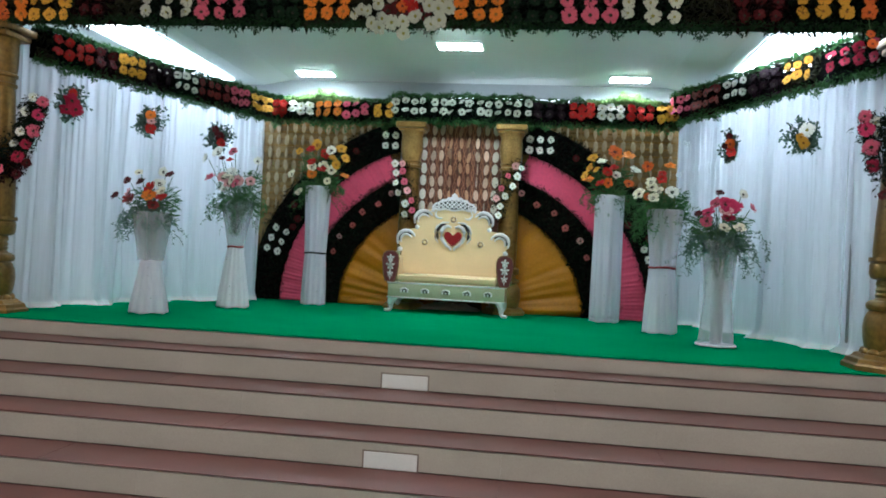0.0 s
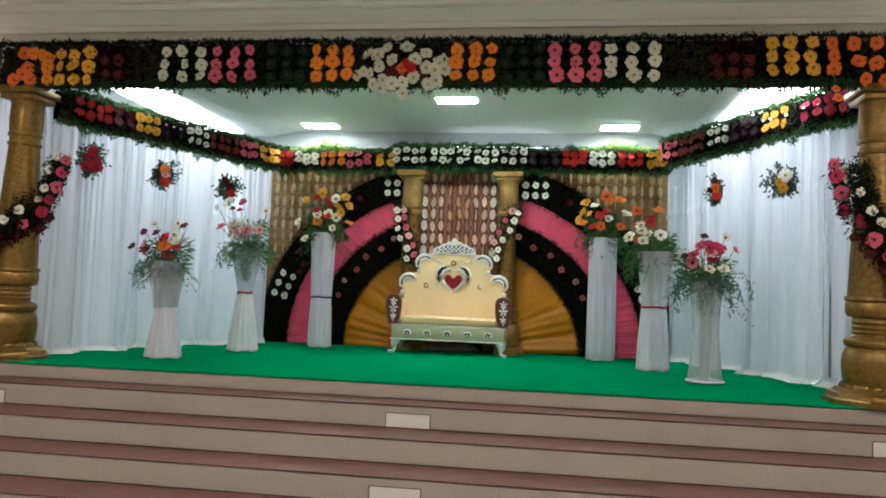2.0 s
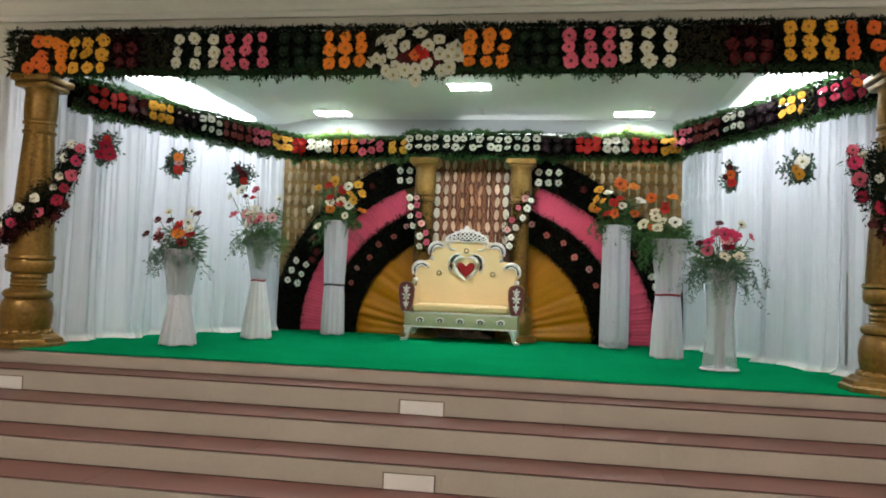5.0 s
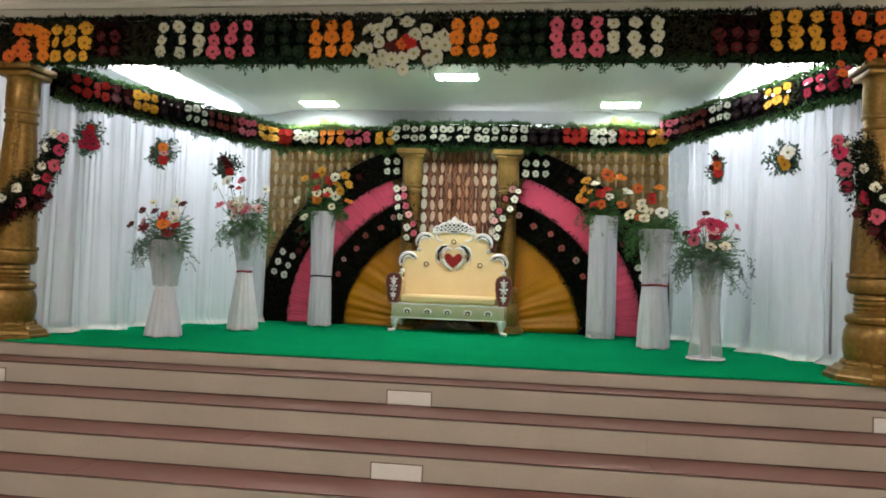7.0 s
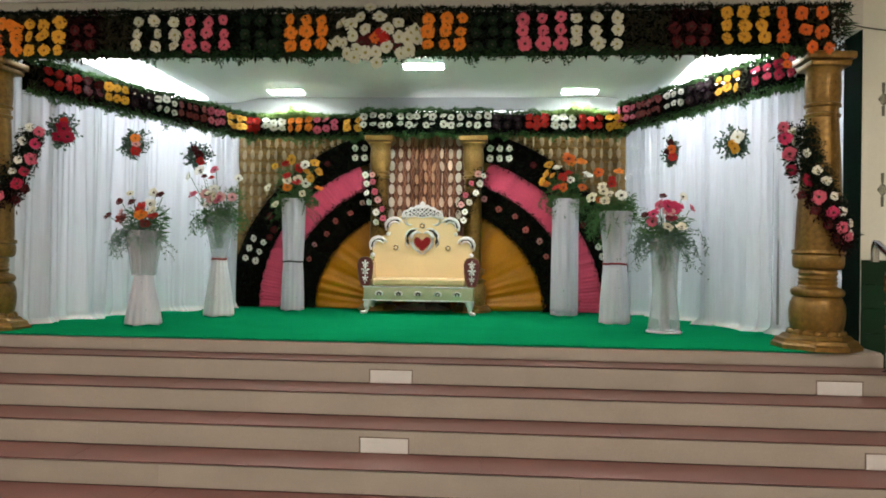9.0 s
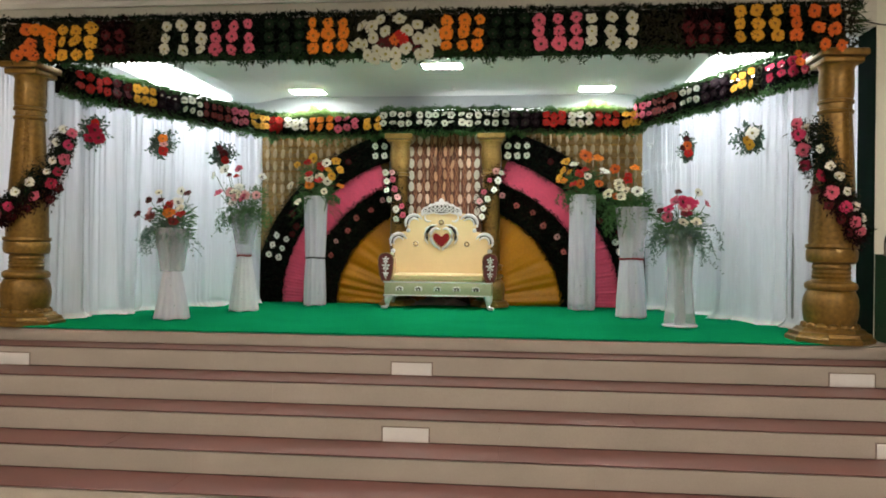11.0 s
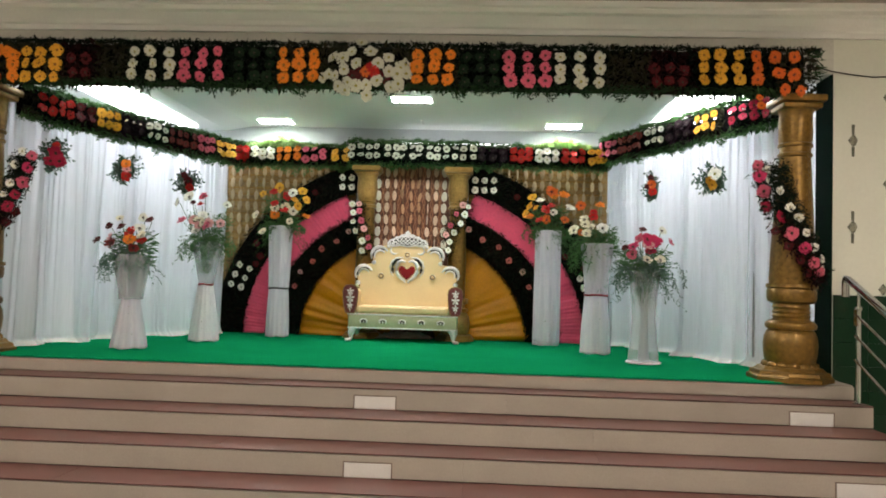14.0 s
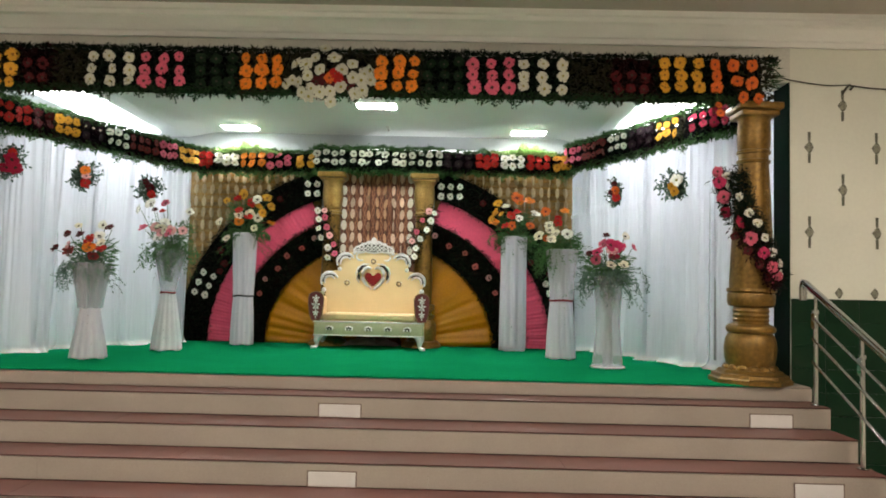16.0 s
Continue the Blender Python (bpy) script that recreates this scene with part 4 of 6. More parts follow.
def band_across(x0, x1, y, z0, z1, sections, label, lit=False):
    a, b = Vector((x0, y, 0)), Vector((x1, y, 0))
    return side_band(a, b, z0, z1, sections, label, "flower bands of the backdrop", lit=lit)


band_across(-2.40, -0.90, 3.40, 3.15, 3.39, (("olive", "red", 0.0, 0.12, 2), ("fern", "white", 0.13, 0.34, 3), ("olive", "orange", 0.35, 0.57, 3), ("darkleaf", "pink", 0.58, 0.80, 3), ("olive", "gold", 0.81, 1.0, 2)),
            "band of white, orange and pink daisies over the backdrop", lit=True)
band_across(-0.93, 0.74, 3.30, 3.17, 3.44, (("darkleaf", "dimwhite", 0.01, 0.99, 15),), "band of small white daisies over the backdrop middle")
band_across(0.72, 2.40, 3.40, 3.19, 3.43, (("purpleleaf", "purple", 0.0, 0.24, 3), ("maroonleaf", "red", 0.24, 0.43, 3), ("fern", "white", 0.44, 0.62, 3), ("olive", "red", 0.63, 0.82, 3), ("olive", "gold", 0.84, 0.98, 3)),
            "band of purple, red, white and gold daisies over the backdrop", lit=True)


def foil_shreds(a, b, s0, s1, z, count, seed, label):
    """A thin dark cord with curled bits of foil, tied along a flower band."""
    n = Vector((-(b - a).y, (b - a).x, 0)).normalized()
    if n.dot(Vector((XC, 1.5, 0)) - a) < 0:
        n = -n
    r = np.random.default_rng(seed)
    p, q = along(a, b, s0) + n * 0.18, along(a, b, s1) + n * 0.18
    g = thing("foil_garland", ((p.x + q.x) / 2, (p.y + q.y) / 2, z), label, "garland", "foil cords on the bands")
    part("cord", tube([(p.x + (q.x - p.x) * t, p.y + (q.y - p.y) * t, z - 0.012 * math.sin(math.pi * t)) for t in np.linspace(0, 1, 9)], 0.0032, 6), M["black"], g)
    for k in range(count):
        t = (k + r.uniform(0.2, 0.8)) / count
        c = Vector((p.x + (q.x - p.x) * t, p.y + (q.y - p.y) * t, z + r.uniform(-0.02, 0.012)))
        w = r.uniform(0.014, 0.024)
        bm = bmesh.new()
        rows = [[bm.verts.new(c + Vector((w * u + 0.003 * v, -0.012 - 0.006 * math.cos(2.5 * u), 0.007 * v + 0.006 * math.sin(3 * u + k)))) for u in np.linspace(-1, 1, 6)] for v in (-1, 1)]
        for i in range(5):
            bm.faces.new((rows[0][i], rows[0][i + 1], rows[1][i + 1], rows[1][i]))
        part("foil_bit", bm, M["foil"], g, "curled bright foil")


foil_shreds(CR0, CR1, 0.15, 0.47, 3.405, 6, 91, "dark cord with silver foil bits along the band")
foil_shreds(CL0, CL1, 0.40, 0.53, 3.315, 4, 92, "dark cord with silver foil bits along the band")


# tufts of fern on top of the back bands, lamp light put into the leaf colour
for x0, x1, zt, xm in ((-2.25, -1.35, 3.40, -1.80), (1.35, 2.15, 3.44, 1.80)):
    tuft = thing("fern_tuft", ((x0 + x1) / 2, 3.31, zt - 0.03), "tuft of fern on a flower band, top leaves coloured as lamp-lit", "foliage", "fern tufts of the bands")
    q = 2800
    x = np.clip(rng.normal(xm, 0.20, q), x0, x1)
    hump = 0.03 + 0.12 * np.exp(-((x - xm) / 0.17) ** 2) * (0.65 + 0.35 * np.sin(37 * x))
    leaves("foliage", np.stack([x, rng.uniform(3.23, 3.33, q), zt - 0.03 + rng.uniform(0, 1, q) * hump], 1), rng.normal(0, 0.6, (q, 3)) + np.array([0, -0.4, 0.7]), rng.uniform(0.02, 0.055, q), 0.006, M["fern_lamplit"], tuft)
    if x0 < 0:                                  # fronds that hang down over the woven screen
        q = 420
        col = rng.integers(0, 9, q)
        t = rng.uniform(0, 1, q)
        leaves("hanging_fronds", np.stack([-1.78 + 0.045 * col + rng.normal(0, 0.012, q), np.full(q, 3.29), 3.20 - t * (0.16 + 0.05 * np.sin(2.3 * col))], 1), rng.normal(0, 0.6, (q, 3)) + np.array([0, -0.2, -0.7]), rng.uniform(0.02, 0.045, q), 0.005, M["fern_light"], tuft)


# ---------- backdrop ----------
AX, AZ = -0.06, STAGE          # middle of the arches


def arc_sheet(name, r0, r1, y, depth, pleats, material, parent, a0, a1, seed, label="", squash=0.91):
    r = np.random.default_rng(seed)
    na, nr = pleats * 7, 14
    aa, ra = np.linspace(a0, a1, na), np.linspace(r0, r1, nr)
    ph = r.uniform(0, 6.28, 4)
    g = np.zeros((nr, na, 3))
    k = 2 * math.pi * pleats / (a1 - a0)
    for i, q in enumerate(ra):
        t = (q - r0) / (r1 - r0)
        heavy = 0.35 + 1.1 * np.clip(np.sin(1.9 * aa * math.pi / (a1 - a0) + ph[2]) + 0.35, 0, 1)
        w = heavy * 0.75 * np.sin(k * aa + ph[0] + 1.4 * math.sin(2.2 * t) + 1.5 * np.sin(0.31 * k * aa + ph[3])) + 0.6 * np.sin(0.53 * k * aa + ph[1] - 2.0 * t) + 0.55 * np.sin(1.73 * k * aa + ph[2] + 2.5 * t)
        g[i, :, 0] = AX + q * np.cos(aa)
        low = 0.45 + 2.0 * np.clip(1 - np.sin(aa) / 0.6, 0, 1)
        g[i, :, 1] = y - depth * low * w * (0.35 + 0.65 * t)
        g[i, :, 2] = AZ + q * np.sin(aa) * squash + 0.006
    ob = grid_mesh(name, g, material, 0.003)
    put(ob, parent)
    return tagged(ob, label)


def arc_leaves(parent, r0, r1, y, material, count, a0, a1, name="foliage", length=0.08):
    a = rng.uniform(a0, a1, count)
    q = rng.uniform(r0, r1, count)
    roots = np.stack([AX + q * np.cos(a), y - rng.uniform(0, 0.05, count), AZ + np.maximum(q * np.sin(a) * 0.91, 0.03)], 1)
    ways = rng.normal(0, 0.6, (count, 3)) + np.array([0, -0.35, -0.1])
    return leaves(name, roots, ways, rng.uniform(0.6, 1.3, count) * length, 0.0045, material, parent)


def backdrop():
    # backing boards
    fr = thing("backdrop_frame", (XC, 3.56, STAGE), "golden woven backdrop screen hung with oval leaf strings", "backdrop")
    part("screen", box((-2.78, 3.52, STAGE), (-0.86, 3.55, 3.32), 0.004), M["lattice"], fr, smooth=False)
    part("screen", box((0.62, 3.52, STAGE), (2.42, 3.55, 3.32), 0.004), M["lattice"], fr, smooth=False)
    for x0, x1 in ((-2.78, -0.86), (0.62, 2.42)):
        z = 2.0
        while z < 3.2:
            part("slat", box((x0, 3.512, z), (x1, 3.522, z + 0.022), 0.003), M["gold"], fr, smooth=False)
            z += 0.085
    oval = {}
    for k in ("white", "peach", "tan", "gold"):
        bm = bmesh.new()
        bmesh.ops.create_uvsphere(bm, u_segments=10, v_segments=6, radius=1.0, matrix=Matrix.Diagonal((0.041, 0.008, 0.066, 1)))
        oval[k] = as_mesh("oval_" + k, bm, M["oval" + k])
    slim = {"white": 1.0, "peach": 0.80, "tan": 0.62, "gold": 0.76}

    def string(parent, x, z0, z1, y, pick):
        z, i = z1, 0
        while z > z0:
            k = pick(i)
            ob = new("oval_leaf", oval[k])
            loose = 2 if k == "tan" else 1
            ob.matrix_basis = pose(x + rng.normal(0, 0.004 * loose), y, z + rng.normal(0, 0.005 * loose), 0, rng.normal(0, 4 * loose), rng.normal(0, 14 if k == "white" else 38)) @ Matrix.Diagonal((slim[k], 1, 1, 1))
            put(ob, parent)
            z -= 0.155
            i += 1
        part("string", tube([(x, y + 0.006, z1 + 0.1), (x, y + 0.006, z + 0.1)], 0.0025, 5), M["ovalgold"], parent)

    for x in np.arange(-2.615, -0.98, 0.105):
        low = AZ + 0.91 * math.sqrt(max(0.0, 2.5 ** 2 - (x - AX) ** 2)) - 0.1
        string(fr, x, max(low, 2.1), 3.08, 3.50, lambda i: "gold")
    for x in np.arange(0.82, 2.36, 0.108):
        low = AZ + 0.91 * math.sqrt(max(0.0, 2.5 ** 2 - (x - AX) ** 2)) - 0.1
        string(fr, x, max(low, 2.1), 3.12, 3.50, lambda i: "gold")
    mid = thing("centre_screen", (XC, 3.5, STAGE), "red-brown woven screen with strings of white oval leaves", "backdrop")
    part("screen", box((-0.62, 3.46, STAGE), (0.40, 3.50, 3.30), 0.004), M["rust"], mid, smooth=False)
    xs = np.linspace(-0.55, 0.31, 9)
    for n, x in enumerate(xs):
        string(mid, x, 2.05, 3.10, 3.44, (lambda i: "white") if n in (0, 8) else (lambda i: "tan") if n in (3, 4, 5) else (lambda i: "peach"))
    # fine twisted cords between the leaf strings
    for x in (xs[1:] + xs[:-1]) / 2:
        for ph in (0.0, 2.6):
            pts = [(x + 0.016 * math.sin(z * 26 + ph + x * 9), 3.448 + 0.006 * math.cos(z * 26 + ph), z) for z in np.linspace(1.9, 3.2, 60)]
            part("cord", tube(pts, 0.0065, 5), M["cord"], mid)

    # half arches, one on either side of the middle pillars
    for sg, nm in ((1, "right"), (-1, "left")):
        cut = 0.55 if sg > 0 else 0.72
        def span(r):
            x = (cut + (0.06 if sg < 0 else 0.0)) - (AX if sg > 0 else -AX)
            t = math.acos(min(1, max(0.0, x) / r))
            return (0.0, t) if sg > 0 else (math.pi - t, math.pi)
        g = thing("arch_panel", (AX + sg * 1.4, 3.45, STAGE), "half-round panel of pleated mustard and pink cloth with leaf rims", "arch panel", "arch panels")
        arc_sheet("mustard_cloth", 0.30, 1.50, 3.40, 0.010, 7, M["mustard"], g, *((0.0, 1.17) if sg > 0 else (math.pi - 1.08, math.pi)), 5 + sg, "mustard satin pleated like a fan")
        arc_sheet("pink_cloth", 1.80, 2.26, 3.42, 0.0055, 30, M["pink"], g, *span(1.75), 9 + sg, "pink gathered satin")
        for r0, r1, yy, nme in ((1.46, 1.87, 3.375, "inner_rim"), (2.20, 2.61, 3.40, "outer_rim")):
            bm = bmesh.new()
            t0, t1 = span(r1)
            ang = np.linspace(t0, t1, 40)
            rings = []
            for a in ang:
                rings.append([bm.verts.new((AX + r * math.cos(a), y, max(AZ + r * math.sin(a) * 0.91, AZ + 0.004))) for r, y in ((r0, yy + 0.03), (r0 + 0.02, yy), (r1 - 0.02, yy), (r1, yy + 0.06))])
            for p, q in zip(rings, rings[1:]):
                for j in range(3):
                    bm.faces.new((p[j], p[j + 1], q[j + 1], q[j]))
            part(nme, bm, M["black"], g)
            arc_leaves(g, r0 - 0.012, r1 + 0.012, yy, M["darkleaf"], 6500, t0, t1, length=0.05)
            arc_leaves(g, r0, r1, yy, M["maroonleaf"], 2200, t0, t1, "maroon_foliage", 0.05)
            arc_leaves(g, r0 - 0.02, r1 + 0.02, yy - 0.01, M["olive"], 900, t0, t1, "olive_foliage", 0.045)
        t0, t1 = span(1.69)
        nfl = 9
        for i in range(nfl):
            a = t0 + (t1 - t0) * (i + 0.6) / nfl
            rr = 1.69 + 0.02 * (-1) ** i
            bloom(g, "coral" if i % 4 else "blush", (AX + rr * math.cos(a), 3.315, AZ + 0.91 * rr * math.sin(a)), size=0.041, tilt=0.2, eye="dark", eye_size=1.7)
        # white clusters in the outer rim
        for a in ((0.30, 0.36, 0.42) if sg > 0 else (math.pi - 0.30, math.pi - 0.36, math.pi - 0.42)):
            for rr in (2.33, 2.47):
                bloom(g, "white", (AX + rr * math.cos(a), 3.335, AZ + 0.91 * rr * math.sin(a) - 0.03), eye="dark", size=0.045, tilt=0.15)
        for x in ((-0.89, -1.01) if sg < 0 else (0.71, 0.83, 0.95)):
            for z in (3.0, 2.875):
                bloom(g, "white", (x, 3.335, z), eye="dark", size=0.045, tilt=0.15)
        for i in range(12):
            a = (0.45 + 0.055 * i) if sg > 0 else math.pi - (0.45 + 0.055 * i)
            for rr in (2.28, 2.42):
                if rng.uniform() < 0.4:
                    bloom(g, "maroon", (AX + rr * math.cos(a), 3.345, AZ + 0.91 * rr * math.sin(a)), size=0.048, tilt=0.25)


backdrop()


def back_pillar(x, y):
    c = (x, y, STAGE)
    p = thing("pillar", c, "slim gold pillar with a moulded capital before the backdrop", "pillar", "backdrop pillars")
    part("plinth", lathe([(0.262, 0), (0.262, 0.03), (0.245, 0.045), (0.225, 0.075), (0.19, 0.085)], c, 8, turn=math.pi / 8), M["goldlight"], p, smooth=False)
    part("base", lathe([(0.165, 0.08), (0.180, 0.14), (0.188, 0.22), (0.178, 0.31), (0.140, 0.36), (0.160, 0.375), (0.163, 0.405), (0.125, 0.42), (0.12, 0.46), (0.155, 0.475), (0.158, 0.53), (0.125, 0.545)], c, 24), M["goldlight"], p)
    part("shaft", lathe([(0.118, 0.54), (0.120, 0.9), (0.112, 1.3), (0.104, 1.66)], c, 22), M["gold"], p)
    part("ring", lathe([(0.104, 1.655), (0.126, 1.665), (0.128, 1.69), (0.108, 1.70), (0.108, 1.72), (0.126, 1.735), (0.112, 1.75)], c, 22), M["goldlight"], p)
    part("capital", lathe([(0.112, 1.75), (0.122, 1.80), (0.132, 1.88), (0.130, 1.97), (0.122, 2.04), (0.145, 2.09)], c, 22), M["goldlight"], p)
    bm = box((x - 0.15, y - 0.13, STAGE + 2.088), (x + 0.15, y + 0.13, STAGE + 2.12), 0.008)
    box((x - 0.178, y - 0.155, STAGE + 2.122), (x + 0.178, y + 0.155, STAGE + 2.19), 0.010, bm)
    part("abacus", bm, M["goldlight"], p)
    return p


back_pillar(-0.672, 3.26)
back_pillar(0.498, 3.26)


def back_garland(whites, pinks):
    x0, z0 = whites[0]
    g = thing("pillar_garland", (x0, 3.05, z0), "slanting garland of white and pink daisies on dark leaves", "garland", "backdrop garlands")
    for x, z in (*whites, *pinks):
        m = 110
        leaves("foliage", np.stack([rng.normal(x, 0.035, m), np.full(m, 3.10), rng.normal(z, 0.035, m)], 1), rng.normal(0, 0.6, (m, 3)) + np.array([0, -0.4, -0.2]), 0.05, 0.005, M["darkleaf"], g)
    for col, row in (("white", whites), ("pink", pinks)):
        for i, (x, z) in enumerate(row):
            bloom(g, "blush" if col == "pink" and i % 3 == 0 else col, (x, 3.045, z), size=rng.uniform(0.038, 0.046), tilt=0.25)


back_garland(((-0.826, 2.629), (-0.808, 2.521), (-0.804, 2.404), (-0.769, 2.292), (-0.685, 2.169), (-0.681, 2.048)),
             ((-0.738, 2.630), (-0.734, 2.544), (-0.704, 2.423), (-0.669, 2.320), (-0.608, 2.209), (-0.595, 2.093)))
back_garland(((0.631, 2.624), (0.592, 2.529), (0.545, 2.414), (0.464, 2.305), (0.413, 2.185), (0.395, 2.079)),
             ((0.567, 2.648), (0.486, 2.535), (0.419, 2.389), (0.364, 2.269)))


# ---------- sofa ----------
def scroll(cx, cz, r, a0, a1, y, thick, n=16, grow=0.0):
    return [(cx + (r + grow * k / n) * math.cos(a0 + (a1 - a0) * k / n), y, cz + (r + grow * k / n) * math.sin(a0 + (a1 - a0) * k / n)) for k in range(n + 1)]


def taper(n, thick, tip=0.35):
    return [thick * (tip + (1 - tip) * math.sin(math.pi * (k + 0.6) / (n + 1.2))) for k in range(n + 1)]


def sofa():
    cx = -0.105
    so = thing("sofa", (cx, 2.9, STAGE), "cream two-seat sofa with a carved silver crest and red heart", "sofa")
    yf, yb = 2.63, 3.12
    # rail under the seat
    rail = part("seat_rail", box((cx - 0.645, yf, 1.105), (cx + 0.645, yb, 1.278), 0.012, seg=2), M["apron"], so, "pale green-grey seat rail")
    bm = box((cx - 0.655, yf - 0.008, 1.262), (cx + 0.655, yf + 0.03, 1.280), 0.004)
    box((cx - 0.655, yf - 0.008, 1.104), (cx + 0.655, yf + 0.03, 1.120), 0.004, bm)
    part("moulding", bm, M["silver"], rail)
    for k in range(5):
        x = cx - 0.46 + 0.23 * k
        bm = bmesh.new()
        for s in (-1, 1):
            bmesh.ops.create_uvsphere(bm, u_segments=10, v_segments=6, radius=1.0, matrix=Matrix.Translation((x + s * 0.022, yf - 0.004, 1.198)) @ Matrix.Rotation(s * 0.5, 4, "Y") @ Matrix.Diagonal((0.022, 0.007, 0.009, 1)))
            bmesh.ops.create_uvsphere(bm, u_segments=8, v_segments=5, radius=1.0, matrix=Matrix.Translation((x + s * 0.016, yf - 0.004, 1.180)) @ Matrix.Diagonal((0.013, 0.007, 0.010, 1)))
        bmesh.ops.create_uvsphere(bm, u_segments=8, v_segments=5, radius=1.0, matrix=Matrix.Translation((x, yf - 0.005, 1.192)) @ Matrix.Diagonal((0.007, 0.008, 0.022, 1)))
        part("carved_motif", bm, M["inlay"], rail, "small dark carved butterfly")
        bm = bmesh.new()
        for s in (-1, 1):
            bmesh.ops.create_uvsphere(bm, u_segments=8, v_segments=5, radius=1.0, matrix=Matrix.Translation((x + s * 0.026, yf - 0.010, 1.208)) @ Matrix.Rotation(s * 0.5, 4, "Y") @ Matrix.Diagonal((0.030, 0.006, 0.010, 1)))
            bmesh.ops.create_uvsphere(bm, u_segments=8, v_segments=5, radius=1.0, matrix=Matrix.Translation((x + s * 0.036, yf - 0.008, 1.180)) @ Matrix.Diagonal((0.011, 0.006, 0.013, 1)))
        bmesh.ops.create_uvsphere(bm, u_segments=8, v_segments=5, radius=1.0, matrix=Matrix.Translation((x, yf - 0.011, 1.182)) @ Matrix.Diagonal((0.009, 0.006, 0.012, 1)))
        part("motif_petals", bm, M["silver"], rail, "raised silver petals")
    # legs
    for sx in (-1, 1):
        for y, f in ((yf + 0.05, 1), (yb - 0.06, 0)):
            x = cx + sx * 0.585
            o = 0.05 * sx
            pts = [(x, y, 1.12), (x + 0.35 * o, y - 0.012 * f, 1.085), (x + 0.55 * o, y - 0.02 * f, 1.04), (x + 0.5 * o, y - 0.012 * f, 0.995), (x + 0.8 * o, y - 0.03 * f, 0.967), (x + 1.5 * o, y - 0.06 * f, STAGE + 0.022), (x + 1.75 * o, y - 0.07 * f, STAGE + 0.020)]
            part("leg", tube(pts, [0.050, 0.047, 0.036, 0.024, 0.021, 0.020, 0.014], 12), M["silver"], so, "curved silver-white leg")
    # seat cushion
    bm = box((cx - 0.545, yf - 0.012, 1.282), (cx + 0.545, 3.02, 1.375), 0.035, seg=4)
    part("seat_cushion", bm, M["cream"], so)
    part("piping", tube([(cx - 0.52, yf - 0.013, 1.350), (cx + 0.52, yf - 0.013, 1.350)], 0.005, 6), M["cream"], so)
    # backrest
    half = [(0.0, 2.235), (0.10, 2.225), (0.18, 2.185), (0.25, 2.125), (0.33, 2.105), (0.40, 2.07), (0.435, 2.01), (0.43, 1.945), (0.415, 1.895), (0.48, 1.885), (0.56, 1.86), (0.615, 1.81), (0.63, 1.75), (0.615, 1.69), (0.585, 1.65), (0.595, 1.55), (0.60, 1.40), (0.60, 1.25)]
    outline = [(cx - x, z) for x, z in reversed(half)] + [(cx + x, z) for x, z in half[1:]]
    back = part("backrest", prism(outline, 3.02, 3.115, bevel=0.014), M["cream"], so, "cream padded backrest with a waved top")
    sy = 3.012
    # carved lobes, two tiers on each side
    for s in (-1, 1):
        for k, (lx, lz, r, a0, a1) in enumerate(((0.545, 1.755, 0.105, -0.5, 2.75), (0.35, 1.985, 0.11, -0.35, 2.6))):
            for q, (rr, th) in enumerate(((r, 0.024), (r - 0.042, 0.015))):
                pts = scroll(cx + s * (lx - 0.01), lz, rr, a0, a1, sy - 0.006 * q, 0, 18)
                if s < 0:
                    pts = [(2 * (cx + s * (lx - 0.01)) - p[0], p[1], p[2]) for p in pts]
                part("carved_scroll", tube(pts, taper(18, th), 10), M["silver"], back, "silver carved scroll")
            # dark band between the scrolls: inlay plus the shade of the gap
            part("scroll_inlay", tube([(cx + s * (lx - 0.01) + s * (r - 0.021) * math.cos(a), sy + 0.004, lz + (r - 0.021) * math.sin(a)) for a in np.linspace(a0 + 0.3, a1 - 0.4, 14)], 0.017, 6), M["inlay"], back, "black inlay and gap shade")
        for bx, bz, br in ((0.605, 1.645, 0.03), (0.415, 1.905, 0.026), (0.24, 2.105, 0.022)):
            bm = bmesh.new()
            bmesh.ops.create_uvsphere(bm, u_segments=14, v_segments=8, radius=1.0, matrix=Matrix.Translation((cx + s * bx, sy, bz)) @ Matrix.Diagonal((br, 0.018, br, 1)))
            part("scroll_end", bm, M["silver"], back)
    # crest
    ch = [(0.0, 2.31), (0.03, 2.285), (0.035, 2.262), (0.075, 2.262), (0.10, 2.238), (0.145, 2.235), (0.175, 2.205), (0.225, 2.19), (0.255, 2.15), (0.25, 2.115), (0.17, 2.10), (0.10, 2.115), (0.0, 2.10)]
    crest = part("crest", prism([(cx - x, z) for x, z in reversed(ch)] + [(cx + x, z) for x, z in ch[1:-1]], 3.0, 3.03, bevel=0.004), M["silver"], so, "silver pierced crest")
    # solid dark plate laid on the crest for the shade inside pierced openings
    field = [(0.0, 2.225), (0.06, 2.225), (0.11, 2.215), (0.165, 2.185), (0.215, 2.165), (0.232, 2.14), (0.16, 2.122), (0.10, 2.130), (0.0, 2.118)]
    part("pierced_field", prism([(cx - x, z) for x, z in reversed(field)] + [(cx + x, z) for x, z in field[1:-1]], 2.996, 3.01), M["inlay"], crest, "dark plate for the shade in the pierced openings")
    for k in range(9):
        x = -0.20 + 0.05 * k
        top = 2.205 - 0.9 * x * x
        for z, q in ((top - 0.002, 0.021), (top - 0.050 + 0.25 * x * x, 0.019)):
            part("crest_ring", tube([(cx + x + q * math.cos(a), 2.993, z + q * math.sin(a)) for a in np.linspace(0, 2 * math.pi, 13)[:-1]], 0.0068, 6, closed=True), M["silver"], crest)
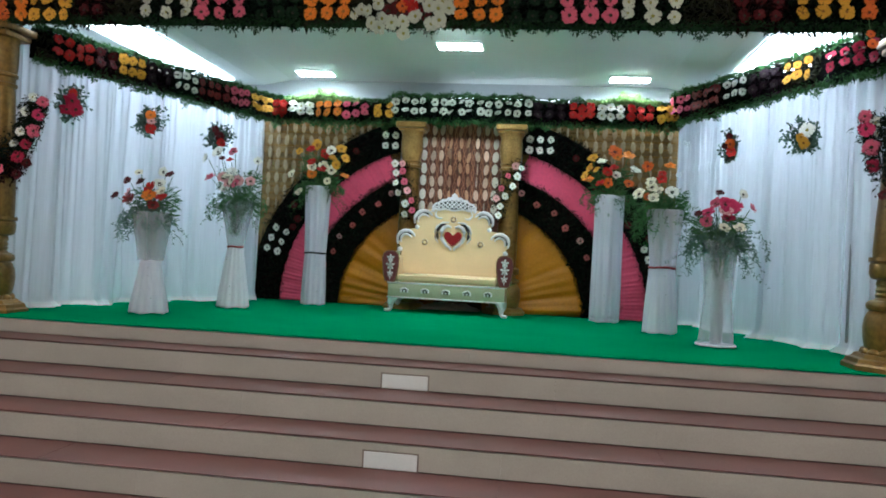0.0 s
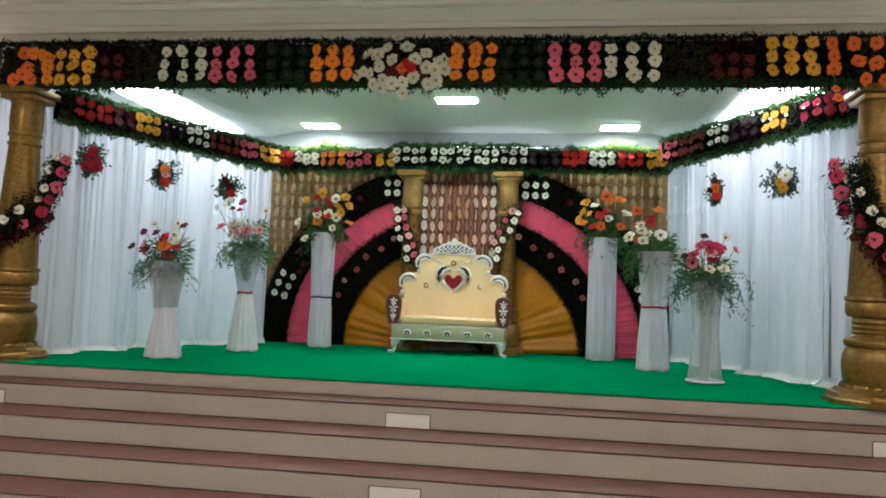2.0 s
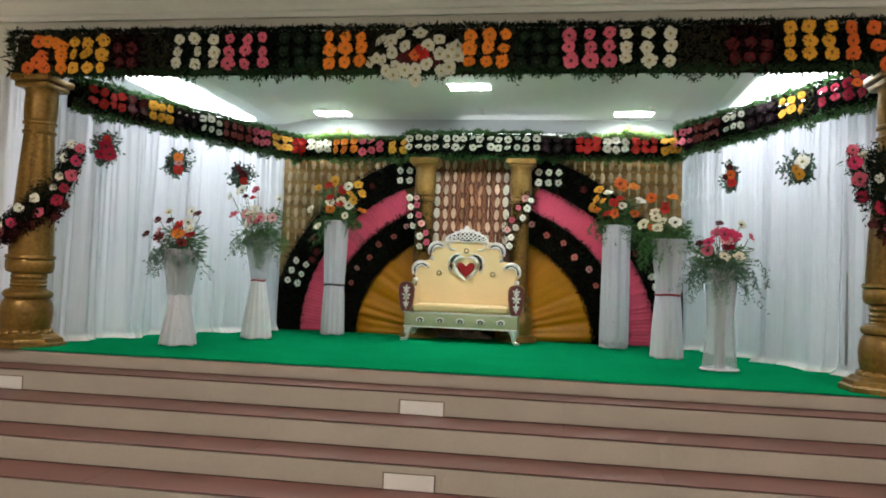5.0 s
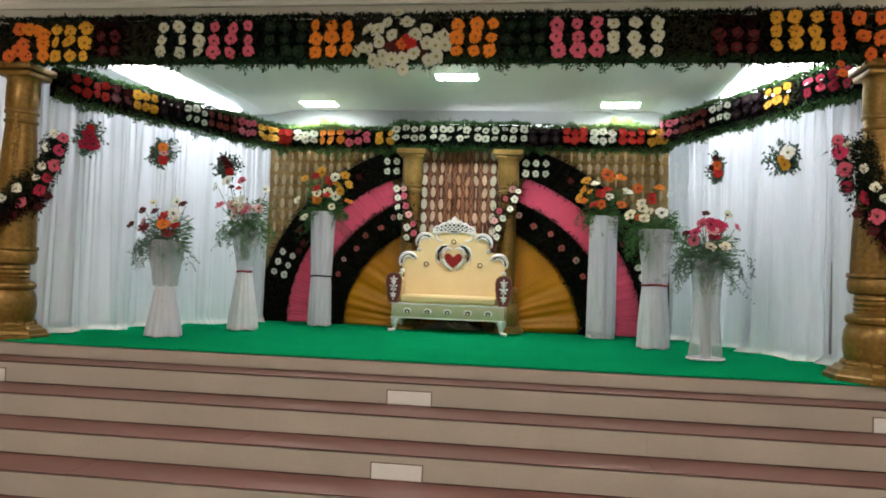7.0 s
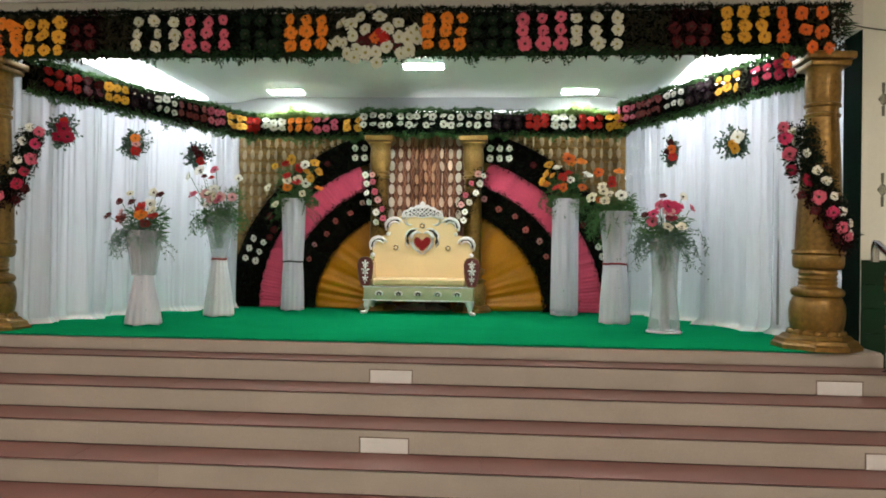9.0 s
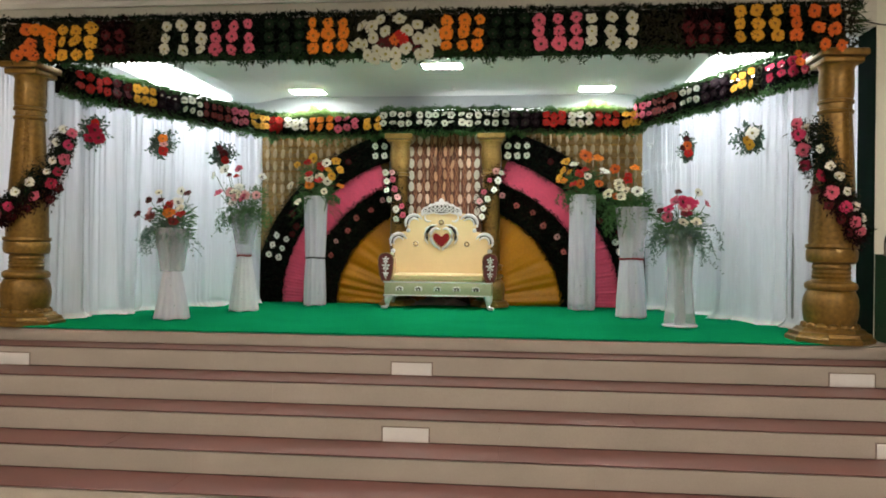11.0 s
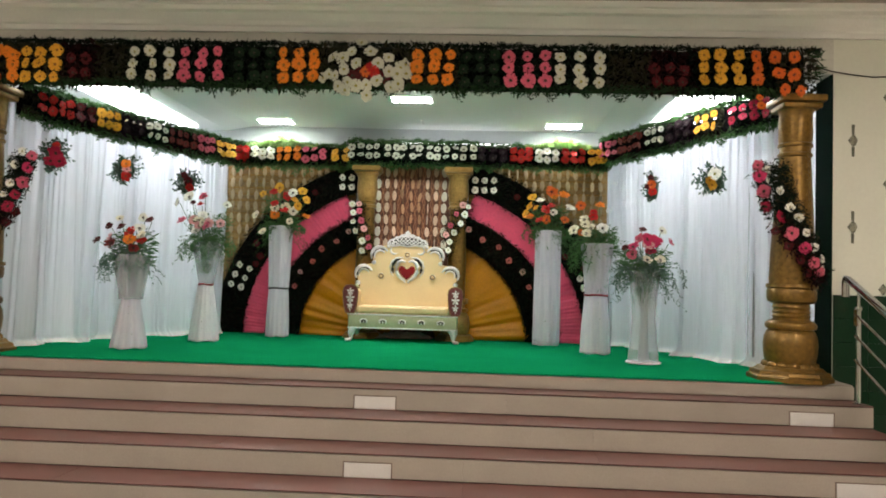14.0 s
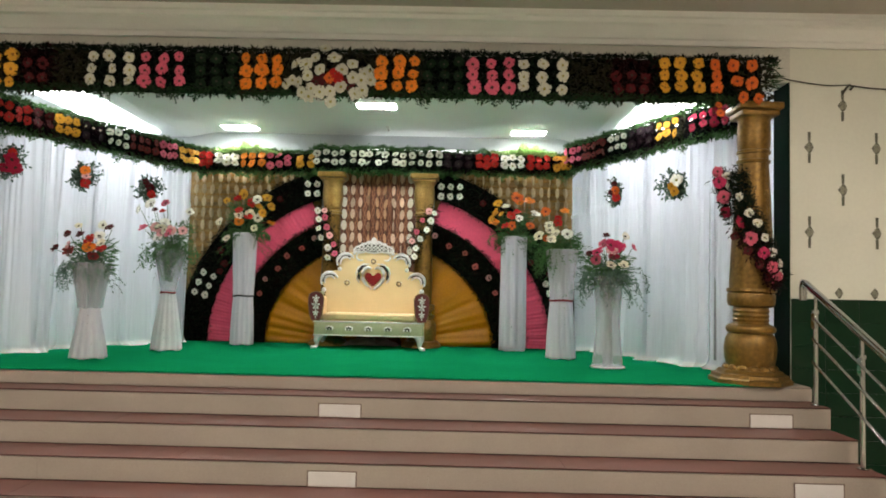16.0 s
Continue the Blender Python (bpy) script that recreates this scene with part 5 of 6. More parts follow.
    for s in (-1, 1):
        part("crest_scroll", tube([(p[0], p[1], p[2]) for p in scroll(cx + s * 0.16, 2.065, 0.05, math.pi * (0.5 - 0.5 * s) + s * 0.9, math.pi * (0.5 - 0.5 * s) - s * 2.2, sy, 0, 12)], taper(12, 0.013), 8), M["silver"], back)
    # heart
    hc, hz = cx, 1.798
    pts = []
    for k in range(40):
        t = 2 * math.pi * k / 40
        pts.append((hc + 0.0064 * (8.5 * math.sin(t) ** 3 + 7.5 * math.sin(t)), hz + 0.0058 * (13 * math.cos(t) - 5 * math.cos(2 * t) - 2 * math.cos(3 * t) - math.cos(4 * t))))
    part("heart", prism(pts[::-1], 2.995, 3.03, bevel=0.010), M["heart"], back, "red velvet heart")
    for s in (-1, 1):
        p = [(hc + s * x, sy - 0.01, z) for x, z in ((0.02, 1.915), (0.06, 1.932), (0.104, 1.915), (0.132, 1.862), (0.130, 1.796), (0.102, 1.745), (0.062, 1.702), (0.02, 1.682))]
        part("heart_frame", tube(p, [0.010, 0.018, 0.021, 0.023, 0.023, 0.020, 0.016, 0.011], 10), M["silver"], back, "silver carved heart frame")
        p = [(hc + s * x, sy - 0.004, z) for x, z in ((0.085, 1.952), (0.135, 1.942), (0.178, 1.885), (0.180, 1.825), (0.166, 1.775))]
        part("heart_inlay", tube(p, [0.006, 0.018, 0.021, 0.018, 0.006], 8), M["inlay"], back)
        p = [(hc + s * x, sy - 0.004, z) for x, z in ((0.05, 1.972), (0.12, 1.970), (0.185, 1.925), (0.208, 1.86), (0.200, 1.79), (0.165, 1.735))]
        part("heart_scroll", tube(p, [0.006, 0.010, 0.013, 0.012, 0.010, 0.005], 8), M["silver"], back)
        bm = bmesh.new()
        bmesh.ops.create_uvsphere(bm, u_segments=10, v_segments=6, radius=1.0, matrix=Matrix.Translation((hc + s * 0.022, sy - 0.008, 1.668)) @ Matrix.Diagonal((0.016, 0.010, 0.014, 1)))
        part("heart_bead", bm, M["silver"], back)
    for gx, gz in ((-0.32, 1.735), (0.32, 1.735), (0.0, 2.005)):
        bm = lathe([(0.034, 0), (0.034, 0.008), (0.026, 0.016), (0.017, 0.014)], (0, 0, 0), 16)
        bmesh.ops.transform(bm, matrix=Matrix.Translation((cx + gx, 3.018, gz)) @ Matrix.Rotation(radians(90), 4, "X"), verts=bm.verts)
        b = part("button_rim", bm, M["silver"], back)
        bm = bmesh.new()
        bmesh.ops.create_uvsphere(bm, u_segments=12, v_segments=6, radius=1.0, matrix=Matrix.Translation((cx + gx, 3.004, gz)) @ Matrix.Diagonal((0.020, 0.010, 0.020, 1)))
        part("button", bm, M["cream"], back)
        part("button_ring", tube([(cx + gx + 0.024 * math.cos(a), 3.006, gz + 0.024 * math.sin(a)) for a in np.linspace(0, 2 * math.pi, 18)[:-1]], 0.0095, 6, closed=True), M["brown"], back)
    # arms
    for s in (-1, 1):
        ax = cx + s * 0.628
        bm = box((ax - 0.07, yf + 0.02, 1.28), (ax + 0.07, 3.03, 1.575), 0.05, seg=4)
        arm = part("arm", bm, M["cream"], so, "cream padded arm")
        o = [(0.05, 1.283), (0.075, 1.36), (0.088, 1.46), (0.092, 1.535), (0.08, 1.585), (0.05, 1.612), (0, 1.622)]
        pl = [(ax + x, z) for x, z in o] + [(ax - x, z) for x, z in reversed(o[:-1])]
        part("arm_front", prism(pl[::-1], yf - 0.012, yf + 0.022, bevel=0.006), M["maroon"], arm, "maroon arm front with silver flowers")
        part("arm_trim", tube([(x, yf - 0.004, z) for x, z in pl], 0.007, 6, closed=True), M["brown"], arm)
        bm = bmesh.new()
        for z, r in ((1.54, 0.026), (1.46, 0.030), (1.37, 0.022)):
            for k in range(5):
                a = 2 * math.pi * k / 5 + math.pi / 2
                bmesh.ops.create_uvsphere(bm, u_segments=8, v_segments=5, radius=1.0, matrix=Matrix.Translation((ax + r * math.cos(a), yf - 0.014, z + r * math.sin(a))) @ Matrix.Rotation(-a, 4, "Y") @ Matrix.Diagonal((r * 0.75, 0.006, r * 0.42, 1)))
            bmesh.ops.create_uvsphere(bm, u_segments=8, v_segments=5, radius=1.0, matrix=Matrix.Translation((ax, yf - 0.018, z)) @ Matrix.Diagonal((0.010, 0.006, 0.010, 1)))
        for z in (1.50, 1.415, 1.325):
            bmesh.ops.create_uvsphere(bm, u_segments=8, v_segments=5, radius=1.0, matrix=Matrix.Translation((ax, yf - 0.013, z)) @ Matrix.Diagonal((0.006, 0.005, 0.022, 1)))
        part("arm_flower", bm, M["silver"], arm, "silver carved flower spray")
        bm = bmesh.new()
        bmesh.ops.create_uvsphere(bm, u_segments=12, v_segments=8, radius=0.03, matrix=Matrix.Translation((ax - s * 0.01, 2.98, 1.60)))
        part("arm_knob", bm, M["apron"], arm)


sofa()


def floor_cloth():
    """A crumpled cloth left on the carpet behind the sofa legs."""
    nx, ny = 46, 14
    g = np.zeros((ny, nx, 3))
    for j in range(ny):
        for i in range(nx):
            u, v = i / (nx - 1), j / (ny - 1)
            x, y = -0.50 + 0.72 * u, 3.10 + 0.24 * v
            hump = (math.sin(math.pi * u) ** 0.6) * (math.sin(math.pi * v) ** 0.5 if 0 < v < 1 else 0)
            g[j, i] = (x + 0.02 * noise.noise((x * 7, y * 7, 3)), y + 0.02 * noise.noise((x * 9, y * 5, 8)), STAGE + 0.016 + hump * (0.075 + 0.06 * noise.noise((x * 9, y * 9, 1)) + 0.03 * noise.noise((x * 21, y * 21, 4))))
    tagged(grid_mesh("floor_cloth", g, M["crumple"], 0.004), "crumpled pale pink cloth lying under the sofa", "cloth")


floor_cloth()


# ---------- flower stands ----------
def wrapped(profile, c, folds, depth, seed, seg=72, rows=26):
    """A cloth wrapped round a stand, with upright folds; profile of (radius, height)."""
    r = np.random.default_rng(seed)
    hs, rs = np.array([p[1] for p in profile]), np.array([p[0] for p in profile])
    z = np.linspace(hs[0], hs[-1], rows)
    rad = np.interp(z, hs, rs)
    rad = np.convolve(np.pad(rad, 1, mode="edge"), [0.25, 0.5, 0.25], "valid")
    a = np.linspace(0, 2 * math.pi, seg + 1)
    ph = r.uniform(0, 6.28, 3)
    g = np.zeros((rows, seg + 1, 3))
    for j in range(rows):
        w = np.sin(folds * a + ph[0] + 0.5 * z[j]) + 0.5 * np.sin((folds // 2) * a + ph[1])
        q = rad[j] * (1 + depth * w)
        g[j, :, 0], g[j, :, 1], g[j, :, 2] = c[0] + q * np.cos(a), c[1] + q * np.sin(a), c[2] + z[j] + (0.006 * np.sin(5 * a + ph[2]) if j == 0 else 0)
    return g


def flower_stand(c, lower, upper, tie, label, seed, low_mat="satin", up_mat="tulle", disc=False):
    c = (c[0], c[1], STAGE + 0.012)
    st = thing("flower_stand", c, label, "flower stand", "flower stands")
    put(grid_mesh("skirt", wrapped(lower, c, 14, 0.035, seed), M[low_mat], 0.003), st)
    put(grid_mesh("net_wrap", wrapped(upper, c, 9, 0.075, seed), M[up_mat], 0.003), st)
    if seed == 40:
        put(grid_mesh("inner_net", wrapped([(q * 0.84, h) for q, h in upper], c, 7, 0.07, seed + 1), M["mid_tulle"], 0.003), st)
    r0, z0 = upper[0]
    r1, z1 = upper[-1]
    part("inner_vase", lathe([(max(r0 * 0.40, 0.03), 0.02), (r0 * 0.42, z0 * 0.9), (r0 * 0.40, z0)], c, 20), M["satin"], st)
    if disc:
        part("inner_post", lathe([(0.05, 0.01), (0.042, 0.4), (0.046, 0.80)], c, 16), M["postgrey"], st, "grey post seen through the net")
    if tie:
        rt = upper[0][0] * 1.06
        part("ribbon", tube([(c[0] + rt * math.cos(a), c[1] + rt * math.sin(a), c[2] + z0 + 0.004 * math.sin(3 * a)) for a in np.linspace(0, 2 * math.pi, 25)[:-1]], 0.011, 8, closed=True), M[tie], st, "narrow ribbon tied round the waist")
    if disc:
        part("base_disc", lathe([(0.165, 0.0), (0.17, 0.008), (0.16, 0.016)], c, 28), M["satin"], st)
    rr = np.random.default_rng(seed)
    for k in range(3):
        a, h = rr.uniform(-2.2, -0.9), rr.uniform(0.12, max(0.4, z0 * 0.9))
        q = np.interp(h, [p[1] for p in lower], [p[0] for p in lower]) * 1.05
        bm = bmesh.new()
        bmesh.ops.create_icosphere(bm, subdivisions=1, radius=0.006, matrix=Matrix.Translation((c[0] + q * math.cos(a), c[1] + q * math.sin(a), c[2] + h)))
        part("sequin", bm, M["foil"], st, "tiny bright sequin")
    return st


def bouquet(c, rim, blooms, label, seed, leaf="grey_leaf", trail=0.0, spread=0.2, high=0.35, trail_side=0, lush=1.0):
    """blooms: colour, dx, dy, dz over the rim, size."""
    cx, cy, cz = c[0], c[1], STAGE + 0.012 + rim
    b = thing("flower_arrangement", (cx, cy, cz), label, "flower arrangement", "flower arrangements")
    r = np.random.default_rng(seed)
    for col, dx, dy, dz, s in blooms:
        part("stem", tube([(cx + 0.2 * dx, cy + 0.2 * dy, cz - 0.34), (cx + 0.6 * dx, cy + 0.6 * dy, cz + 0.4 * dz), (cx + dx, cy + dy, cz + dz - 0.01)], 0.0034, 5), M["stem"], b)
        bloom(b, col, (cx + dx, cy + dy - 0.04, cz + dz), (dx * 1.6, -1.0, 0.60 + dz * 0.5), s * 0.95, 0.34, "dark" if col in ("cream", "white", "blush") else None, 1.75, cup=True)
    # sprays: feathery stalks with small leaves in pairs
    roots, ways, lens = [], [], []
    n_sprays = int(52 * lush)
    for k in range(n_sprays):
        a = r.uniform(0, 2 * math.pi)
        up = r.uniform(-0.6, 0.95)
        d = np.array([math.cos(a), math.sin(a) * 0.9, up])
        d /= np.linalg.norm(d)
        L = r.uniform(0.6, 1.15) * spread * 1.35
        p = np.array([cx, cy, cz - 0.03])
        for i in range(16):
            t = i / 15
            q = p + d * L * t + np.array([0, 0, -0.42 * L * t * t])
            for s in (-1, 1):
                roots.append(q)
                ways.append(d * 0.6 + r.normal(0, 0.55, 3))
                lens.append(r.uniform(0.025, 0.055) * (1.2 - 0.5 * t))
    for k in range(int(46 * lush)):             # thin fronds that rise between the flowers
        a = r.uniform(0, 2 * math.pi)
        d = np.array([0.75 * math.cos(a), 0.25 + 0.3 * math.sin(a), r.uniform(0.7, 2.0)])
        d /= np.linalg.norm(d)
        L = r.uniform(0.55, 1.1) * high
        for i in range(14):
            t = i / 13
            roots.append(np.array([cx, cy + 0.02, cz]) + d * L * t + np.array([0, 0, -0.25 * L * t * t]))
            ways.append(d * 0.7 + r.normal(0, 0.5, 3))
            lens.append(r.uniform(0.022, 0.045) * (1.2 - 0.6 * t))
    leaves("spray", roots, ways, lens, 0.005, M[leaf], b)
    roots, ways, lens = [], [], []
    for k in range(int(520 * lush)):
        a, q = r.uniform(0, 2 * math.pi), spread * 0.75 * math.sqrt(r.uniform())
        roots.append((cx + q * math.cos(a), cy + 0.04 + q * math.sin(a), cz + r.uniform(-0.10, high * 0.6)))
        ways.append((math.cos(a), math.sin(a), r.uniform(-0.6, 0.6)))
        lens.append(r.uniform(0.05, 0.10))
    leaves("foliage", roots, ways, lens, 0.0065, M["fern_light"], b)
    # cut stalks and lower leaves that show through the net
    q = int(170 * lush ** 2)
    down = r.uniform(0, 1, q)
    ang = r.uniform(0, 2 * math.pi, q)
    rad = 0.085 * (1 - 0.65 * down) * np.sqrt(r.uniform(0, 1, q))
    leaves("lower_leaves", np.stack([cx + rad * np.cos(ang), cy + rad * np.sin(ang), cz - 0.02 - 0.34 * down], 1), r.normal(0, 0.35, (q, 3)) + np.array([0, 0, 1.0]), r.uniform(0.04, 0.10, q), 0.008, M["fern"], b)
    if trail:
        roots, ways, lens = [], [], []
        for k in range(9):
            sgn = r.choice([-1, 1]) if trail_side == 0 else trail_side
            x0, y0 = cx + sgn * r.uniform(0.08, spread * 1.1), cy - r.uniform(0.0, 0.14)
            L = trail * r.uniform(0.35, 0.9)
            for i in range(22):
                t = i / 21
                q = (x0 + sgn * 0.05 * math.sin(2.2 * t), y0, cz + 0.02 - L * t)
                for s in (-1, 1):
                    roots.append(q)
                    ways.append((r.normal(0, 0.6), r.normal(0, 0.6), -0.5))
                    lens.append(r.uniform(0.025, 0.05))
        leaves("trailing_leaves", roots, ways, lens, 0.006, M[leaf], b)
    return b


STANDS = (
    ((-2.575, 0.87), [(0.168, 0), (0.150, 0.12), (0.112, 0.30), (0.088, 0.44), (0.082, 0.49)], [(0.104, 0.470), (0.120, 0.60), (0.142, 0.75), (0.160, 0.90)], None, "white cloth stand with a flared skirt and grey net cone"),
    ((-2.235, 1.93), [(0.160, 0), (0.145, 0.15), (0.115, 0.35), (0.080, 0.58), (0.072, 0.62)], [(0.072, 0.62), (0.098, 0.78), (0.130, 0.95), (0.155, 1.09)], "heart", "white pleated stand tied with a red ribbon"),
    ((-1.685, 2.92), [(0.135, 0), (0.132, 0.2), (0.122, 0.45), (0.112, 0.59)], [(0.112, 0.59), (0.120, 0.85), (0.128, 1.15), (0.134, 1.36)], "cable", "tall white stand tied with a dark ribbon"),
    ((1.622, 2.98), [(0.156, 0), (0.155, 0.02), (0.154, 0.04)], [(0.154, 0.035), (0.154, 0.4), (0.148, 1.0), (0.150, 1.39)], None, "tall straight white pleated stand"),
    ((2.075, 2.01), [(0.158, 0), (0.148, 0.25), (0.128, 0.5), (0.116, 0.63)], [(0.116, 0.63), (0.124, 0.8), (0.145, 1.0), (0.165, 1.19)], "heart", "grey-white net stand tied with a red ribbon"),
    ((2.405, 1.11), [(0.142, 0), (0.141, 0.02), (0.140, 0.04)], [(0.140, 0.035), (0.128, 0.18), (0.110, 0.42), (0.116, 0.6), (0.130, 0.75), (0.142, 0.89)], None, "low grey net stand on a round base"),
)
for i, (c, lo, up, tie, lab) in enumerate(STANDS):
    flower_stand(c, lo, up, tie, lab, 40 + 3 * i, "satin" if i == 1 else "thin_tulle" if i == 5 else "tulle", "thin_tulle" if i in (0, 1, 5) else "mid_tulle" if i == 4 else "tulle", i == 5)

bouquet((-2.575, 0.87), 0.90, (("cream", -0.076, -0.10, 0.336, 0.042), ("maroon", -0.152, -0.14, 0.259, 0.042), ("maroon", -0.071, -0.07, 0.254, 0.050), ("maroon", -0.277, -0.12, 0.122, 0.052), ("brick", -0.159, -0.10, 0.098, 0.060),
        ("blush", -0.135, -0.14, 0.157, 0.050), ("red", 0.027, -0.07, 0.206, 0.075), ("orange", 0.038, -0.12, 0.129, 0.068), ("brick", 0.069, -0.10, 0.052, 0.062), ("red", 0.169, -0.14, 0.117, 0.062),
        ("white", 0.107, -0.07, 0.246, 0.058), ("cream", 0.158, -0.12, 0.175, 0.058), ("white", 0.156, -0.10, 0.353, 0.050), ("maroon", 0.237, -0.14, 0.324, 0.045)),
        "red, orange and cream daisies with grey-green sprays", 61, trail=0.34, spread=0.22, trail_side=-1)
bouquet((-2.235, 1.93), 1.09, (("white", -0.165, -0.10, 0.479, 0.075), ("white", -0.272, -0.14, 0.421, 0.060), ("pink", -0.021, -0.07, 0.495, 0.060), ("red", -0.036, -0.12, 0.400, 0.050), ("maroon", -0.123, -0.10, 0.417, 0.042),
        ("pink", -0.224, -0.14, 0.217, 0.062), ("blush", -0.121, -0.07, 0.229, 0.066), ("white", -0.007, -0.12, 0.274, 0.066), ("blush", 0.051, -0.10, 0.208, 0.066), ("pink", 0.052, -0.14, 0.164, 0.060),
        ("white", -0.096, -0.07, 0.114, 0.062), ("cream", -0.052, -0.12, 0.229, 0.060), ("blush", 0.188, -0.10, 0.198, 0.055), ("white", 0.265, -0.14, 0.397, 0.056), ("blush", -0.060, -0.07, 0.170, 0.060),
        ("cream", 0.000, -0.12, 0.200, 0.055)),
        "pink, white and cream daisies with fern sprays", 62, leaf="fern_light", trail=0.26, spread=0.25, high=0.5, lush=1.1)
bouquet((-1.685, 2.92), 1.36, (("gold", 0.019, -0.12, 0.452, 0.072), ("red", -0.043, -0.16, 0.390, 0.062), ("red", 0.088, -0.09, 0.361, 0.066), ("white", 0.183, -0.14, 0.391, 0.060), ("gold", 0.295, -0.12, 0.411, 0.064),
        ("gold", 0.347, -0.16, 0.306, 0.064), ("gold", 0.184, -0.09, 0.308, 0.060), ("gold", -0.182, -0.14, 0.373, 0.050), ("cream", -0.041, -0.12, 0.201, 0.066), ("red", -0.029, -0.16, 0.250, 0.055),
        ("cream", 0.080, -0.09, 0.219, 0.066), ("red", 0.080, -0.14, 0.165, 0.066), ("white", 0.191, -0.12, 0.170, 0.066), ("gold", 0.247, -0.16, 0.234, 0.056), ("orange", -0.048, -0.09, 0.127, 0.064),
        ("orange", 0.349, -0.14, 0.105, 0.056), ("cream", -0.262, -0.12, 0.113, 0.058), ("cream", 0.157, -0.16, 0.047, 0.050), ("cream", -0.181, -0.09, -0.083, 0.056)),
        "yellow, red and white daisies on a tall stand", 63, leaf="fern_light", trail=0.16, spread=0.25, high=0.6)
bouquet((1.622, 2.98), 1.39, (("gold", -0.207, -0.12, 0.383, 0.062), ("tangerine", 0.012, -0.16, 0.449, 0.080), ("orange", 0.166, -0.09, 0.413, 0.075), ("white", -0.112, -0.14, 0.336, 0.062), ("gold", -0.234, -0.12, 0.276, 0.060),
        ("gold", -0.162, -0.16, 0.252, 0.050), ("orange", -0.244, -0.09, 0.144, 0.070), ("gold", -0.280, -0.14, 0.191, 0.055), ("red", 0.015, -0.12, 0.276, 0.066), ("red", -0.055, -0.16, 0.228, 0.066),
        ("white", 0.046, -0.09, 0.210, 0.060), ("tangerine", -0.030, -0.14, 0.121, 0.070), ("red", -0.113, -0.12, 0.108, 0.062), ("white", 0.234, -0.16, 0.253, 0.072), ("tangerine", 0.187, -0.09, 0.122, 0.056),
        ("orange", 0.050, -0.14, 0.400, 0.060)),
        "orange, red and yellow daisies on a tall stand", 64, leaf="fern_light", trail=0.25, spread=0.25, high=0.5)
bouquet((2.075, 2.01), 1.19, (("tangerine", -0.199, -0.11, 0.396, 0.055), ("orange", -0.001, -0.15, 0.396, 0.066), ("red", -0.065, -0.08, 0.279, 0.055), ("cream", -0.165, -0.13, 0.247, 0.060), ("cream", -0.154, -0.11, 0.194, 0.062),
        ("cream", -0.268, -0.15, 0.123, 0.066), ("tangerine", -0.194, -0.08, 0.109, 0.045), ("cream", -0.142, -0.13, 0.094, 0.064), ("cream", -0.087, -0.11, 0.158, 0.064), ("white", 0.028, -0.15, 0.153, 0.068),
        ("red", -0.060, -0.08, 0.330, 0.050)),
        "cream and orange daisies over trailing green leaves", 65, leaf="fern_light", trail=0.42, spread=0.25, high=0.3, lush=1.2, trail_side=-1)
bouquet((2.405, 1.11), 0.89, (("maroon", -0.055, -0.11, 0.383, 0.045), ("white", 0.113, -0.15, 0.375, 0.052), ("pink", -0.068, -0.08, 0.299, 0.060), ("hotpink", 0.024, -0.13, 0.271, 0.078), ("hotpink", -0.140, -0.11, 0.214, 0.060),
        ("blush", -0.012, -0.15, 0.224, 0.062), ("pink", -0.139, -0.08, 0.148, 0.066), ("crimson", 0.013, -0.13, 0.168, 0.062), ("cream", -0.010, -0.11, 0.093, 0.062), ("cream", 0.103, -0.15, 0.094, 0.062),
        ("pink", 0.206, -0.08, 0.273, 0.050), ("maroon", -0.222, -0.13, 0.204, 0.040), ("hotpink", 0.070, -0.11, 0.280, 0.070), ("hotpink", -0.020, -0.15, 0.290, 0.065)),
        "hot pink, crimson and cream daisies with long grey-green sprays", 66, trail=0.36, spread=0.28, lush=1.4)


# ---------- small sprays pinned to the drapes ----------
def wreath(a, b, s, z, colors, label, seed, wide=1.0):
    p = along(a, b, s)
    n = Vector((-(b - a).y, (b - a).x, 0)).normalized()
    if n.dot(Vector((XC, 1.5, 0)) - a) < 0:
        n = -n
    side = (Vector((1, 0, 0)) + Vector((abs(n.y), -n.x * (1 if n.y > 0 else -1), 0)) * 0.3).normalized()
    c = Vector((p.x, p.y, z)) + n * 0.12
    w = thing("flower_spray", tuple(c), label, "flower spray", "sprays on the drapes")
    r = np.random.default_rng(seed)
    roots, ways, lens = [], [], []
    for k in range(95):
        an = r.uniform(0, 2 * math.pi)
        d = np.array(side) * math.cos(an) * wide + np.array([0, 0, 1.0]) * math.sin(an) * 1.15 + np.array(n) * r.uniform(0.1, 0.7)
        L = 0.04 + 0.105 * r.random() ** 0.7
        for i in range(4):
            q = np.array(c) + d * L * (0.4 + 0.6 * i / 3)
            for sgn in (-1, 1):
                roots.append(q)
                ways.append(d * 0.5 + r.normal(0, 0.8, 3))
                lens.append(r.uniform(0.028, 0.048))
    leaves("foliage", roots, ways, lens, 0.011, M["grey_leaf"], w)
    k = r.choice(len(roots), 200, replace=False)
    leaves("dark_foliage", np.array(roots)[k], np.array(ways)[k], np.array(lens)[k], 0.011, M["fern"], w)
    for i, (col, du, dz, sz) in enumerate(colors):
        bloom(w, col, tuple(c + side * du + Vector((0, 0, dz)) + n * 0.05 + Vector((0, -0.05, 0))), (n.x * 0.5, -1.0, 0.1), sz * 0.85, 0.25)


